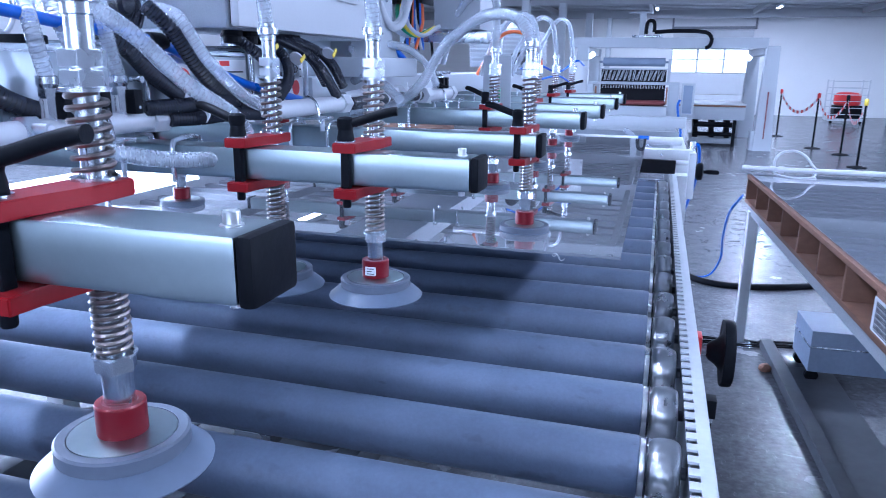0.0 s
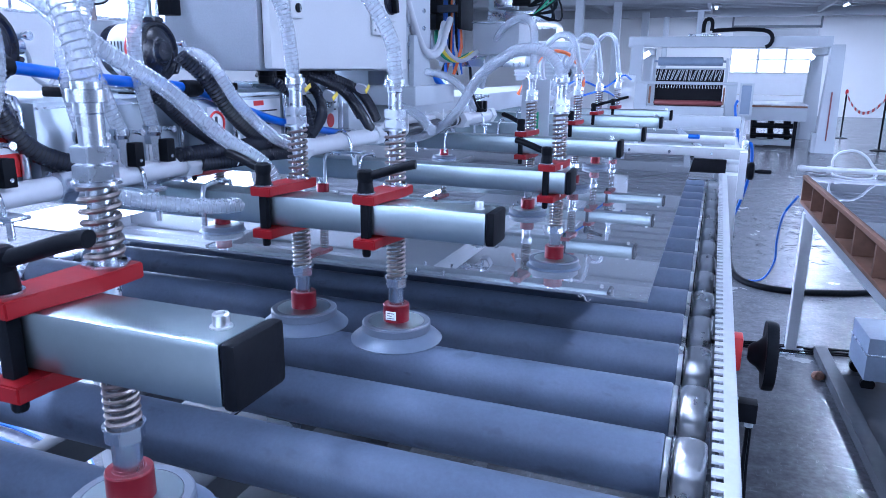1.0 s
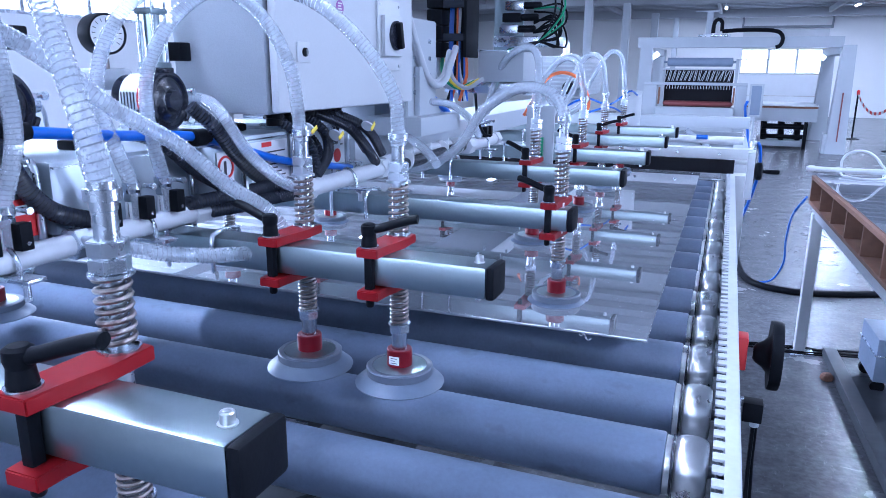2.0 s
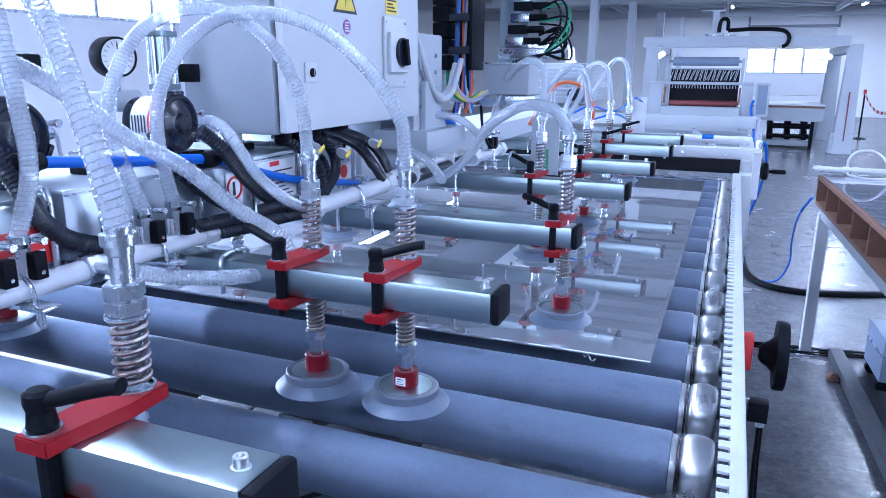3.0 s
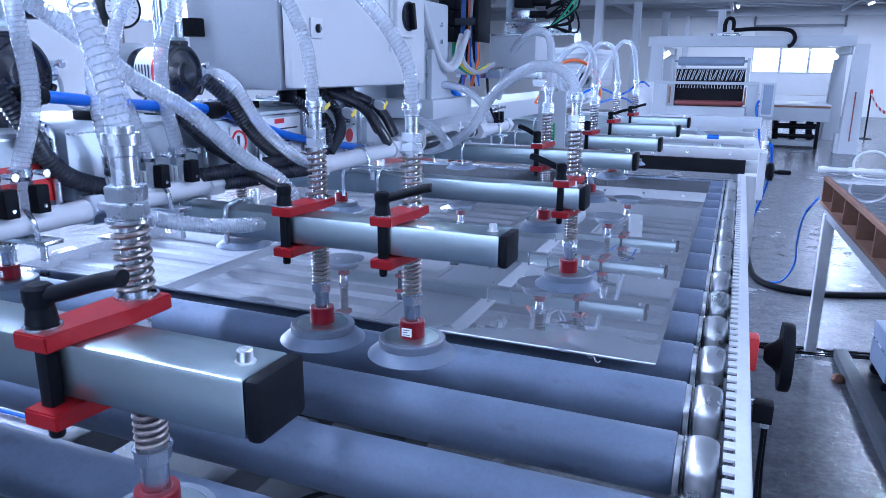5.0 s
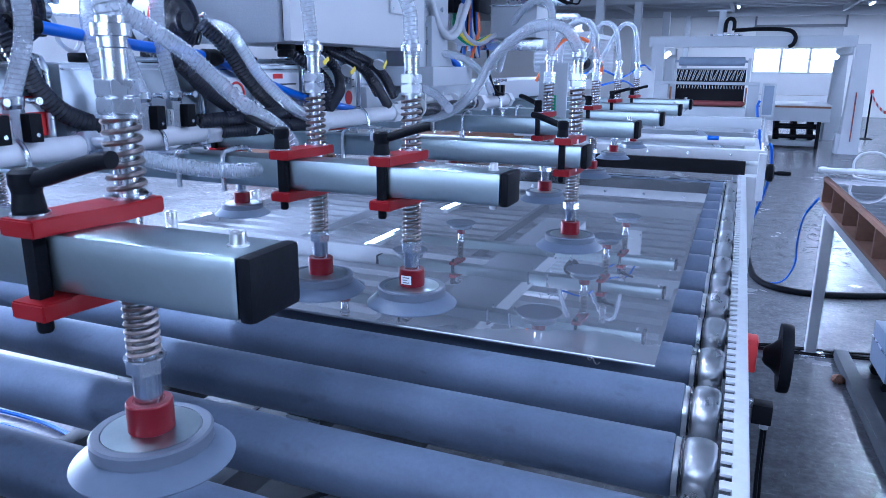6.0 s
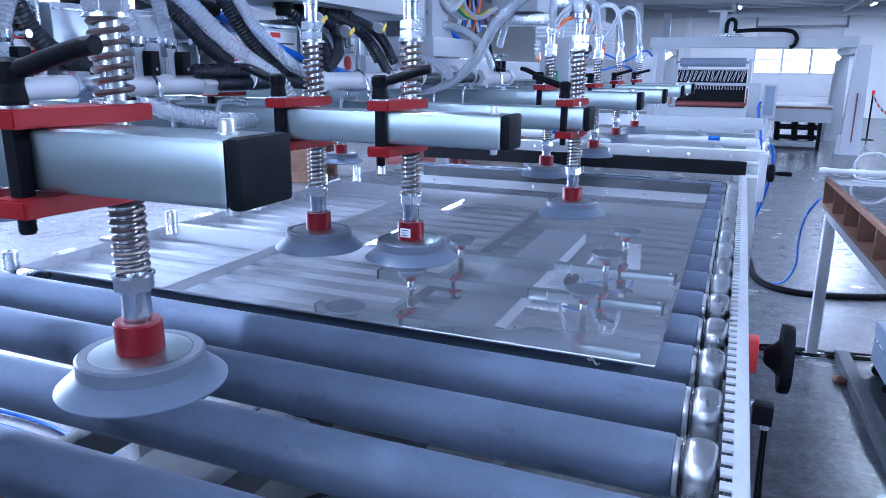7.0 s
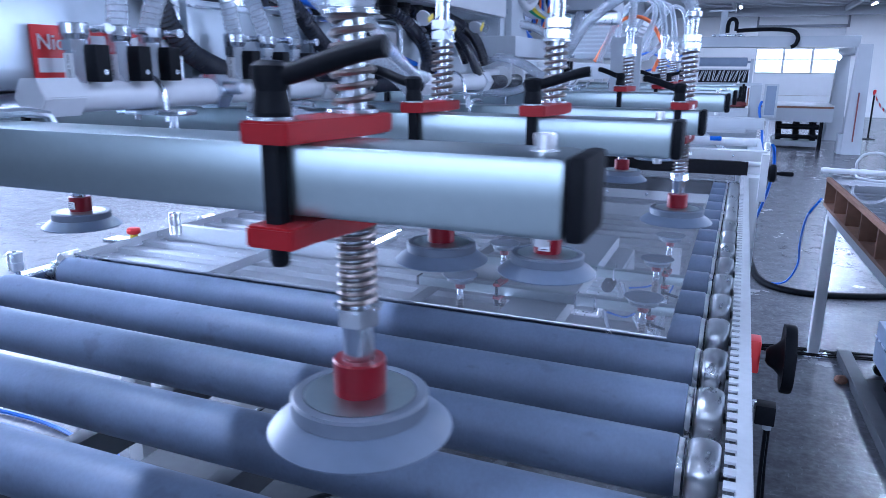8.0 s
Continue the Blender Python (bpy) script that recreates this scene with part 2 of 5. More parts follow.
def sweep(points, radius, n=10, step=.01, bm=None, ripple=0.0, every=2):
    """A round cable or pipe along a line; ripple: height of its rings."""
    own = bmesh.new()
    fr = frames_along(smooth_path(points, step))
    rings = []
    for i, (p, t, u, v) in enumerate(fr):
        r = radius + (ripple if (i // every) % 2 else 0)
        rings.append([own.verts.new(p + u * r * math.cos(2 * math.pi * k / n) + v * r * math.sin(2 * math.pi * k / n)) for k in range(n)])
    for a, b in zip(rings, rings[1:]):
        for k in range(n):
            own.faces.new((a[k], a[(k + 1) % n], b[(k + 1) % n], b[k]))
    own.faces.new(rings[0])
    own.faces.new(rings[-1])
    return join(bm, own)


def coil(points, radius, wire, pitch, n=4, per=12, bm=None):
    """A wire wound round a line."""
    own = bmesh.new()
    line = frames_along(smooth_path(points, pitch / per))
    gap = (line[-1][0] - line[0][0]).length / max(1, len(line) - 1)
    rings = []
    length = 0.0
    last = line[0][0]
    for p, t, u, v in line:
        length += (p - last).length
        last = p
        a = 2 * math.pi * length / pitch
        o = u * math.cos(a) + v * math.sin(a)
        c = p + o * radius
        rings.append([own.verts.new(c + o * wire * math.cos(2 * math.pi * k / n) + t * wire * math.sin(2 * math.pi * k / n)) for k in range(n)])
    for a, b in zip(rings, rings[1:]):
        for k in range(n):
            own.faces.new((a[k], a[(k + 1) % n], b[(k + 1) % n], b[k]))
    return join(bm, own)


def prism(outline, z0, z1, bevel=0.0, bm=None):
    """An outline in x, y raised from z0 to z1."""
    own = bmesh.new()
    lo = [own.verts.new((x, y, z0)) for x, y in outline]
    hi = [own.verts.new((x, y, z1)) for x, y in outline]
    own.faces.new(lo[::-1])
    own.faces.new(hi)
    for i in range(len(lo)):
        j = (i + 1) % len(lo)
        own.faces.new((lo[i], lo[j], hi[j], hi[i]))
    if bevel:
        bmesh.ops.bevel(own, geom=own.edges[:], offset=bevel, segments=2, affect="EDGES")
    return join(bm, own)


def turned(bm, m):
    bmesh.ops.transform(bm, matrix=m, verts=bm.verts)
    return bm


def hexagon(r, z0, z1, at=(0, 0), bm=None):
    return prism([(at[0] + r * math.cos(math.pi * k / 3), at[1] + r * math.sin(math.pi * k / 3)) for k in range(6)], z0, z1, .0008, bm)


def words(text, size, m, material, parent, name="lettering"):
    """Lettering in the built-in font, as a mesh."""
    cu = bpy.data.curves.new("text", "FONT")
    cu.body, cu.size, cu.extrude = text, size, .0003
    tmp = bpy.data.objects.new("text", cu)
    scene.collection.objects.link(tmp)
    me = bpy.data.meshes.new_from_object(tmp.evaluated_get(bpy.context.evaluated_depsgraph_get()))
    bpy.data.objects.remove(tmp)
    bpy.data.curves.remove(cu)
    me.materials.clear()
    me.materials.append(material)
    ob = new(name, me)
    ob.parent = parent
    ob.matrix_basis = m
    return ob


RIDERS = []  # things that ride on the lifting frame


def rider(ob):
    RIDERS.append(ob)
    return ob


# ---- the hall ----
FAR, LEFT, RIGHT, BACK, TOP = 25.0, -9.0, 12.0, -10.0, 3.3
tagged(part("floor", box(LEFT - .3, RIGHT + .3, BACK - .3, FAR + .3, -.2, 0), M["concrete"], smooth=False), "worn grey concrete hall floor with stains and scuffs", "floor", kind="structure")


def wall_with_openings(name, label, along, at, thick, a0, a1, z1, holes):
    """A wall along x or y from a0 to a1, with openings (from, to, sill, head)."""
    bm = bmesh.new()
    cuts = sorted(holes)
    cur = a0
    blocks = []
    for h0, h1, s0, s1 in cuts:
        blocks += [(cur, h0, 0, z1), (h0, h1, 0, s0), (h0, h1, s1, z1)]
        cur = h1
    blocks.append((cur, a1, 0, z1))
    for b0, b1, c0, c1 in blocks:
        if b1 - b0 < .01 or c1 - c0 < .01:
            continue
        if along == "x":
            box(b0, b1, at, at + thick, c0, c1, bm=bm)
        else:
            box(at, at + thick, b0, b1, c0, c1, bm=bm)
    return tagged(part(name, bm, M["wall"], smooth=False), label, "wall", kind="structure")


wall_with_openings("wall_north", "white painted far wall of the hall", "x", FAR, .25, LEFT, RIGHT, TOP, [(.25, 2.75, .02, 2.72)])
# The opening from y 1.0 to 5.2 is added out of view to admit light
wall_with_openings("wall_west", "pale wall with a band of high windows", "y", LEFT - .25, .25, BACK, FAR, TOP, [(1.0, 5.2, .01, 2.9), (5.3, 11.0, 2.06, 2.98)])
# East and south openings are made up, out of view, for fill light
wall_with_openings("wall_east", "white painted side wall", "y", RIGHT, .25, BACK, FAR, TOP, [(3.0, 9.0, 2.0, 2.95)])
wall_with_openings("wall_south", "unseen white painted wall with an added window band", "x", BACK - .25, .25, LEFT, RIGHT, TOP, [(-5.0, 4.0, 1.6, 2.9)])

bm = box(LEFT - .3, RIGHT + .3, BACK - .3, FAR + .3, TOP + .02, TOP + .2)
for k in range(70):
    y = BACK + .25 + k * .5
    box(LEFT, RIGHT, y, y + .16, TOP - .06, TOP + .02, bm=bm)
for k in range(7):
    y = BACK + 2.5 + k * 5.2
    box(LEFT, RIGHT, y, y + .12, TOP - .30, TOP - .06, bm=bm)
for x in (-6.5, -3.5, -.5, 2.5, 5.5, 8.5):
    box(x, x + .08, BACK, FAR, TOP - .2, TOP - .06, bm=bm)
tagged(part("ceiling", bm, M["ceiling"], smooth=False), "profiled steel ceiling with beams and purlins", "ceiling", kind="structure")

for x, y, r in ((-3.11, 16.0, .09), (-2.54, 18.0, .09), (-2.2, 21.5, .1), (-1.75, 23.5, .08)):
    tagged(part("column", box(-r, r, -r, r, 0, TOP - .30, .01), M["machine"], at=pose(x, y, 0)), "slim pale steel column of the hall", "column", kind="structure")


def strip_light(x, y):
    t = thing("strip_light", "lit fluorescent strip lamp under the ceiling", "lamp", pose(x, y, TOP - .12), "ceiling strip lamps")
    part("housing", box(-.05, .05, -.40, .40, -.02, .05, .008), M["white"], t)
    part("diffuser", box(-.03, .03, -.37, .37, -.05, -.02, .01), M["lamp"], t, "glowing tube cover")
    part("hanger", box(-.01, .01, -.3, -.28, .05, .12), M["zinc"], t)
    part("hanger", box(-.01, .01, .28, .3, .05, .12), M["zinc"], t)


# Includes the strip lamps added only as fill
for lx, ly in LAMPS:
    strip_light(lx, ly)


# Unseen ground beyond the added gate; bounces light inside
tagged(part("ground", box(LEFT - 22, LEFT - .31, -40, 60, -.2, -.004), M["wall"], smooth=False), "pale unseen ground added outside the made-up gate opening", "ground", kind="structure")


def window_band(name, label, along, at, a0, a1, z0, z1, n):
    w = thing(name, label, "window", kind="structure")
    for i in range(n + 1):
        a = a0 + (a1 - a0) * i / n
        c = (a - .03, a + .03, at - .05, at + .05) if along == "x" else (at - .05, at + .05, a - .03, a + .03)
        part("mullion", box(*c, z0, z1, .004), M["zinc"], w)
    for z in (z0 + .03, z1 - .03):
        c = (a0, a1, at - .045, at + .045) if along == "x" else (at - .045, at + .045, a0, a1)
        part("window_frame", box(*c, z - .03, z + .03, .004), M["zinc"], w)
    return w


window_band("window_1", "band of high windows, very bright outside", "y", LEFT - .12, 5.3, 11.0, 2.06, 2.98, 5)
# The next two bands are invented to frame the fill lamps
window_band("window_2", "unseen side window band added for fill light", "y", RIGHT + .12, 3.0, 9.0, 2.0, 2.95, 5)
window_band("window_3", "unseen window band behind the conveyor, added for fill light", "x", BACK - .12, -5.0, 4.0, 1.6, 2.9, 6)
tagged(part("backdrop", box(LEFT - 22, LEFT - 21.9, -40, 60, -1, 9), M["sky_glow"], smooth=False), "bright overcast sky outside the windows", "sky", kind="structure")


def sectional_door():
    """Overhead door with a row of panes and its tracks, in the far wall."""
    d = thing("door_1", "closed white sectional door with a lit row of panes", "door", kind="structure")
    x0, x1, y = .25, 2.75, FAR + .06
    for i, (z0, z1) in enumerate(((.02, .62), (.63, 1.31), (2.12, 2.40), (2.41, 2.71))):
        part("panel", box(x0, x1, y, y + .05, z0, z1, .006), M["white"], d)
    for i in range(4):
        x = x0 + (x1 - x0) * i / 3
        part("frame", box(max(x0, x - .04), min(x1, x + .04), y - .01, y + .05, 1.32, 2.11, .005), M["white"], d)
    for z in (1.32, 1.74, 2.07):
        part("frame", box(x0, x1, y - .005, y + .045, z, z + .035, .005), M["white"], d)
    for i in range(3):
        a = x0 + (x1 - x0) * i / 3
        for z0, z1 in ((1.355, 1.74), (1.775, 2.07)):
            part("pane", box(a + .04, a + (x1 - x0) / 3 - .04, y + .02, y + .03, z0, z1), M["sky_glow"], d, "bright daylight pane")
    for x in (x0 - .06, x1 + .02):
        part("track", box(x, x + .06, FAR - .06, FAR - .004, 2.72, 3.28, .004), M["steel_dark"], d)
    part("track", box(x0 - .06, x1 + .07, FAR - .06, FAR - .004, 2.73, 2.81, .004), M["steel_dark"], d)
    part("track", box(x0 - .06, x1 + .07, FAR - .06, FAR - .004, 3.17, 3.27, .004), M["steel_dark"], d)
    return d


sectional_door()

# ---- the roller conveyor ----
PITCH, RAD, TOPZ, LEN = .18, .0445, .902, 1.60
AXZ = TOPZ - RAD
ROLLERS = []


def roller_axis(k):
    return PITCH * k + .012


def build_roller():
    r = tagged(new("conveyor_roller", finish(lathe([(.036, -LEN), (RAD, -LEN + .001), (RAD, .001), (RAD - .002, .004), (.034, .005)], "x", 48), "conveyor_roller", M["roller"])),
               "blue-grey coated conveyor roller with a steel end", "roller", "rollers of the conveyor")
    part("neck", lathe([(.034, .004), (RAD - .003, .005), (RAD - .004, .010), (.040, .012), (.039, .0165), (.02, .018)], "x", 32), M["chrome"], r, "bright steel neck")
    # Dark ring filling the black gap between neck and drum
    part("drive_belt", lathe([(.036, .0125), (.0420, .013), (.0428, .0145), (.0420, .016), (.036, .0165)], "x", 32), M["conduit"], r, "dark ring in the gap between neck and drum")
    part("drum", lathe([(.02, .0165), (.0360, .017), (.0392, .0185), (.0418, .0212), (.0436, .0250), (.0448, .0295), (.0454, .0345), (.0456, .039), (.0454, .0435), (.0448, .0485), (.0436, .053), (.0418, .0568), (.0392, .0595), (.0360, .0608), (.012, .061)], "x", 48), M["chrome"], r, "crowned bright steel end drum")
    part("shaft", lathe([(.009, .061), (.009, .086)], "x", 12), M["steel_dark"], r)
    part("shaft", lathe([(.012, -LEN - .05), (.012, -LEN)], "x", 12), M["steel_dark"], r)
    return r


first = build_roller()
for k in range(-6, 15):
    m = pose(0, roller_axis(k), AXZ, (k * 67) % 360)
    ob = first if k == -6 else copy_thing(first, m)
    ob.matrix_basis = m
    ROLLERS.append((ob, k))

# toothed cover and side beam
Y0, Y1 = -1.35, 2.62
rail = thing("conveyor_rail", "white slotted side rail along the conveyor rollers", "rail", kind="structure")
part("cover", box(.077, .095, Y0, Y1, .925, .929, .001), M["rail_paint"], rail)
part("side_beam", box(.0925, .097, Y0, Y1, .70, .925, .001), M["rail_paint"], rail)
part("inner_beam", box(.070, .072, Y0, Y1, .78, .885), M["dull"], rail)
pitch = .0315
tooth = finish(box(-.0075, .0075, -.0088, .0088, -.002, .002, .0008), "tooth", M["rail_paint"], False)
teeth = int((Y1 - Y0) / pitch)
for i in range(teeth):
    t = new("tooth", tooth)
    t.parent = rail
    t.matrix_basis = pose(.0705, Y0 + .02 + i * pitch, .927)
rail2 = thing("conveyor_rail", "pale side beam at the far end of the rollers", "rail", kind="structure")
part("side_beam", box(-LEN - .10, -LEN - .04, Y0, Y1, .74, .868, .004), M["zinc"], rail2)

frame_base = thing("roller_stand", "galvanised stand on legs under the conveyor rollers", "stand")
for y in (-1.1, .55, 2.2):
    part("cross_beam", box(-LEN - .06, .066, y, y + .06, .62, .70, .004), M["zinc"], frame_base)
    for x in (-LEN - .06, .005):
        part("leg", box(x, x + .06, y, y + .06, 0, .62, .004), M["white"], frame_base)
for x in (-1.28, -.88, -.62):
    part("long_beam", box(x, x + .05, Y0, Y1, .52, .60, .004), M["dull"], frame_base)
for x, y in ((-.85, -.12), (-.86, .3)):
    part("plate", box(x, x + .09, y, y + .005, .46, .62, .001), M["zinc"], frame_base)

tray = thing("cable_tray", "low tray with orange, green and dark cables", "cable tray")
part("tray", box(-1.45, -.75, -1.2, 2.4, .30, .31, .003), M["dull"], tray)
rng = random.Random(4)
for i in range(16):
    y = -.9 + i * .2
    x = -1.1 + rng.uniform(-.2, .25)
    mt = rng.choice(["orange", "green", "conduit", "conduit", "cable_grey"])
    part("cable", sweep([(x - .12, y - .25, .34), (x, y - .05, .36 + rng.uniform(0, .08)), (x + .1, y + .12, .36), (x + .28, y + .3, .335)], rng.uniform(.005, .009), 6, .03), M[mt], tray)
for i in range(3):
    part("cable", sweep([(-1.7, .3 + i * .05, .012), (-1.9, .6 + i * .06, .012), (-2.4, .75 + i * .08, .012), (-3.2, .7 + i * .1, .012)], .009, 6, .05), M["blue"], tray, "blue air hose on the floor")


def guide_post(x, y, h=.045):
    p = thing("guide_post", "turned steel guide roller on the conveyor edge", "guide roller", pose(x, y, .868), "guide rollers")
    part("post", lathe([(.009, 0), (.009, .04)], "z", 16), M["zinc"], p)
    part("sleeve", lathe([(.014, .028), (.0185, .030), (.0185, .051), (.0175, .0515), (.0175, .053), (.0185, .0535), (.0185, .074), (.016, .076), (.006, .0765)], "z", 24), M["chrome"], p)
    part("screw", lathe([(.006, .076), (.006, .079), (.003, .080)], "z", 12), M["steel_dark"], p)


for i, y in enumerate((.24, .80, 1.24, 1.72, 2.02, 2.28)):
    guide_post(-1.625, y)
# ---- the sheet on the rollers ----
sheet = tagged(part("grey_sheet", box(-1.60, -.05, 0, 2.20, 0, .005, .0012), M["sheet"], smooth=False), "large glossy grey sheet held over the rollers", "sheet")
part("loose_film", sweep([(-.165, -.003, .001), (-.161, -.006, -.002), (-.156, -.004, .002), (-.152, -.008, -.004), (-.147, -.005, -.008), (-.143, -.003, -.004)], .0005, 6, .002), M["label"], sheet, "curl of loose protective film")
part("loose_film", sweep([(-.162, -.002, .002), (-.157, -.006, .004), (-.152, -.008, .000), (-.150, -.006, -.006)], .0004, 6, .002), M["label"], sheet)
SHEET_BASE = (0, .243, TOPZ + .0005)

# ---- the lifting frame with its suction cups ----
ARMS = [-.622, -.140, .326, .80, 1.28, 1.80, 2.25]
ARM_ENDS = [-.222, -.216, -.214, -.187, -.178, -.167, -.160]
ARM_LOW = [1.094, 1.080, 1.068, 1.082, 1.078, 1.079, 1.080]
ARM_H, AD = .041, .050
frame_thing = rider(thing("lifting_frame", "steel lifting frame with cross arms over the conveyor", "lifting frame"))
part("main_beam", box(-.98, -.74, .50, 3.2, 1.134, 1.20, .006), M["machine"], frame_thing, "white main beam")
part("channel", box(-.98, -.72, -1.3, .50, 1.134, 1.152, .002), M["zinc"], frame_thing)
for y, ex, A0 in zip(ARMS, ARM_ENDS, ARM_LOW):
    A1 = A0 + ARM_H
    a = part("arm", box(-1.40, ex, y, y + AD, A0, A1, .0045), M["tube"], frame_thing, "brushed steel tube arm")
    for x0, x1 in ((ex, ex + .011), (-1.412, -1.4)):
        part("end_cap", box(x0, x1, y - .0005, y + AD + .0005, A0 - .0005, A1 + .0005, .004), M["black"], a, "black plastic end cap")
    part("washer", lathe([(.0070, A1), (.0070, A1 + .0010), (.005, A1 + .0012)], "z", 20, (ex - .016, y + .024, 0)), M["chrome"], a)
    part("bolt", lathe([(.0050, A1 + .0011), (.0052, A1 + .0016), (.0052, A1 + .0082), (.0047, A1 + .0090), (.0029, A1 + .0090), (.0027, A1 + .0055)], "z", 20, (ex - .016, y + .024, 0)), M["chrome"], a)
    part("bolt", lathe([(.004, A0 - .008), (.005, A0)], "z", 12, (ex - .016, y + .024, 0)), M["chrome"], a)
    for x in (-.70, -.62):
        part("u_bolt", sweep([(x, y - .006, A0 - .008), (x, y - .006, A1 - .002), (x, y + .004, A1 + .006), (x, y + .025, A1 + .008), (x, y + .046, A1 + .006), (x, y + .056, A1 - .002), (x, y + .056, A0 - .008)], .0035, 8, .008), M["zinc"], a)


def suction_unit(x, arm, lever=20.0, up=0.0, tag=False):
    """A sprung suction cup clamped to an arm. Its base is the cup's rim."""
    y = ARMS[arm] + AD + (.018 if arm == 1 else .020)
    A0 = ARM_LOW[arm]
    A1 = A0 + ARM_H
    u = rider(thing("suction_lifter", "sprung suction lifter, grey rubber cup with red hub and clamp", "suction cup", pose(x, y, .905 + up + (-.001 if arm == 0 else 0)), "suction lifters on the frame"))
    cup = part("cup", lathe([(.058, .0005), (.0635, 0), (.064, .0015), (.056, .0085), (.049, .0135), (.0475, .0145)], "z", 48), M["rubber_light"], u, "pale flared rubber lip")
    part("cup_ring", lathe([(.0455, .0135), (.0475, .0145), (.0478, .0245), (.046, .0262), (.039, .0262), (.0385, .0245)], "z", 48), M["rubber"], cup)
    part("top_disc", lathe([(.02, .02), (.0385, .0235), (.0383, .0262), (.030, .0268), (.012, .0272)], "z", 40), M["tube"], cup, "zinc disc")
    hub = part("hub", lathe([(.0178, .0265), (.0182, .0275), (.0182, .050), (.0172, .0515), (.013, .0517), (.012, .0512)], "z", 28), M["hub_red"], u, "red anodised hub")
    if tag:
        part("hub_label", box(-.0075, .0075, -.0192, -.0178, .032, .044, .0003), M["label"], hub, "small white label")
        for i in range(3):
            part("label_bar", box(-.005, .005 - .003 * (i % 2), -.01945, -.0191, .034 + i * .0035, .0350 + i * .0035), M["ink"], hub)
    rod = part("rod", lathe([(.0085, .05), (.0085, .325 - up)], "z", 20), M["zinc"], u)
    part("coupling", lathe([(.0105, .051), (.011, .054), (.011, .078), (.0125, .080), (.0125, .084), (.009, .085)], "z", 24), M["zinc"], rod)
    part("nut", hexagon(.0152, .076, .0875), M["zinc"], rod)
    part("washer", lathe([(.016, .0878), (.016, .0895)], "z", 24), M["zinc"], rod)
    zl, zu = A0 - .905 - up, A1 - .905 - up
    part("spring", coil([(0, 0, .089), (0, 0, .12), (0, 0, zl - .014)], .0119, .0018, .0062, 6, 16), M["spring"], rod, "steel coil spring")
    fy = -.020 - AD
    for z0, z1, nm in ((zl - .0135, zl - .0015, "lower_clamp"), (zu + .0015, zu + .0135, "upper_clamp")):
        c = part(nm, prism([(-.018, fy - .020), (.012, fy - .020), (.012, fy + .004), (.019, -.024), (.019, .016), (-.017, .018), (-.017, -.012), (-.018, fy + .012)], z0, z1, .0012), M["red"], u, "red clamp plate")
    bx, by = -.006, fy - .006
    clamp_bolt = part("clamp_bolt", box(bx - .0055, bx + .0055, by - .0055, by + .0055, zl - .012, zu + .012, .002), M["black"], u, "black clamping block")
    part("bolt_end", lathe([(.0045, zl - .026), (.0055, zl - .024), (.0055, zl - .012)], "z", 12, (bx, by, 0)), M["black"], clamp_bolt)
    part("washer", lathe([(.0125, zu + .0136), (.0125, zu + .0155)], "z", 20, (bx, by, 0)), M["zinc"], clamp_bolt)
    h = part("lever", lathe([(.0100, 0), (.0105, .002), (.0090, .013), (.0105, .019), (.0102, .026), (.007, .0285), (.003, .029)], "z", 24), M["black"], u, "black clamping lever", at=pose(bx, by, zu + .0155, 0, 0, lever))
    own = sweep([(.003, 0, .020), (.018, 0, .024), (.032, 0, .0285), (.047, 0, .033), (.058, 0, .0355), (.063, 0, .036)], .0058, 12, .006)
    for v in own.verts:
        v.co.y *= 1.1 + .25 * min(1, v.co.x / .07)
    part("grip", own, M["black"], h)
    part("washer", lathe([(.0165, zu + .0138), (.0165, zu + .016)], "z", 24), M["zinc"], rod)
    part("spring", coil([(0, 0, zu + .016), (0, 0, zu + .045), (0, 0, .302 - up)], .0124, .0022, .0082, 6, 16), M["spring"], rod, "steel coil spring")
    part("washer", lathe([(.0165, .302 - up), (.0165, .3045 - up)], "z", 24), M["zinc"], rod)
    part("nut", hexagon(.0155, .305 - up, .316 - up), M["zinc"], rod)
    part("nut", hexagon(.0155, .3175 - up, .329 - up), M["zinc"], rod)
    part("hose_fitting", lathe([(r, h - up) for r, h in ((.0090, .329), (.0090, .350), (.0100, .351), (.0100, .372))], "z", 24), M["zinc"], u, "ribbed hose fitting")
    part("hose_clip", lathe([(r, h - up) for r, h in ((.0128, .358), (.0134, .3585), (.0134, .3665), (.0128, .367))], "z", 24), M["zinc"], u)
    return u


UNITS = [(-.373, 0, 12, .028), (-.513, 1, 168, .013), (-.364, 1, 14, .013, True), (-1.19, 1, 30, 0, True), (-.242, 2, 165), (-1.02, 2, 20), (-.415, 3, 150), (-1.03, 3, 20), (-.385, 4, 160), (-1.03, 4, 20), (-.40, 5, 12), (-1.03, 5, 10), (-.39, 6, 10), (-1.19, 0, 20)]
suction_unit(*UNITS[0])
for u in UNITS[1:]:
    suction_unit(*u)


# ---- equipment that rides on the lifting frame ----


def hose(name, label, points, r=.0094, pitch=.0054, category="hose"):
    """Clear suction hose with a wire spiral in its wall."""
    h = rider(thing(name, label, category, group="clear suction hoses"))
    part("wall", sweep(points, r, 14, .008), M["clear_hose"], h)
    part("spiral", coil(points, r - .0002, .0008, pitch, 5, 10), M["wire"], h, "steel wire spiral")
    return h


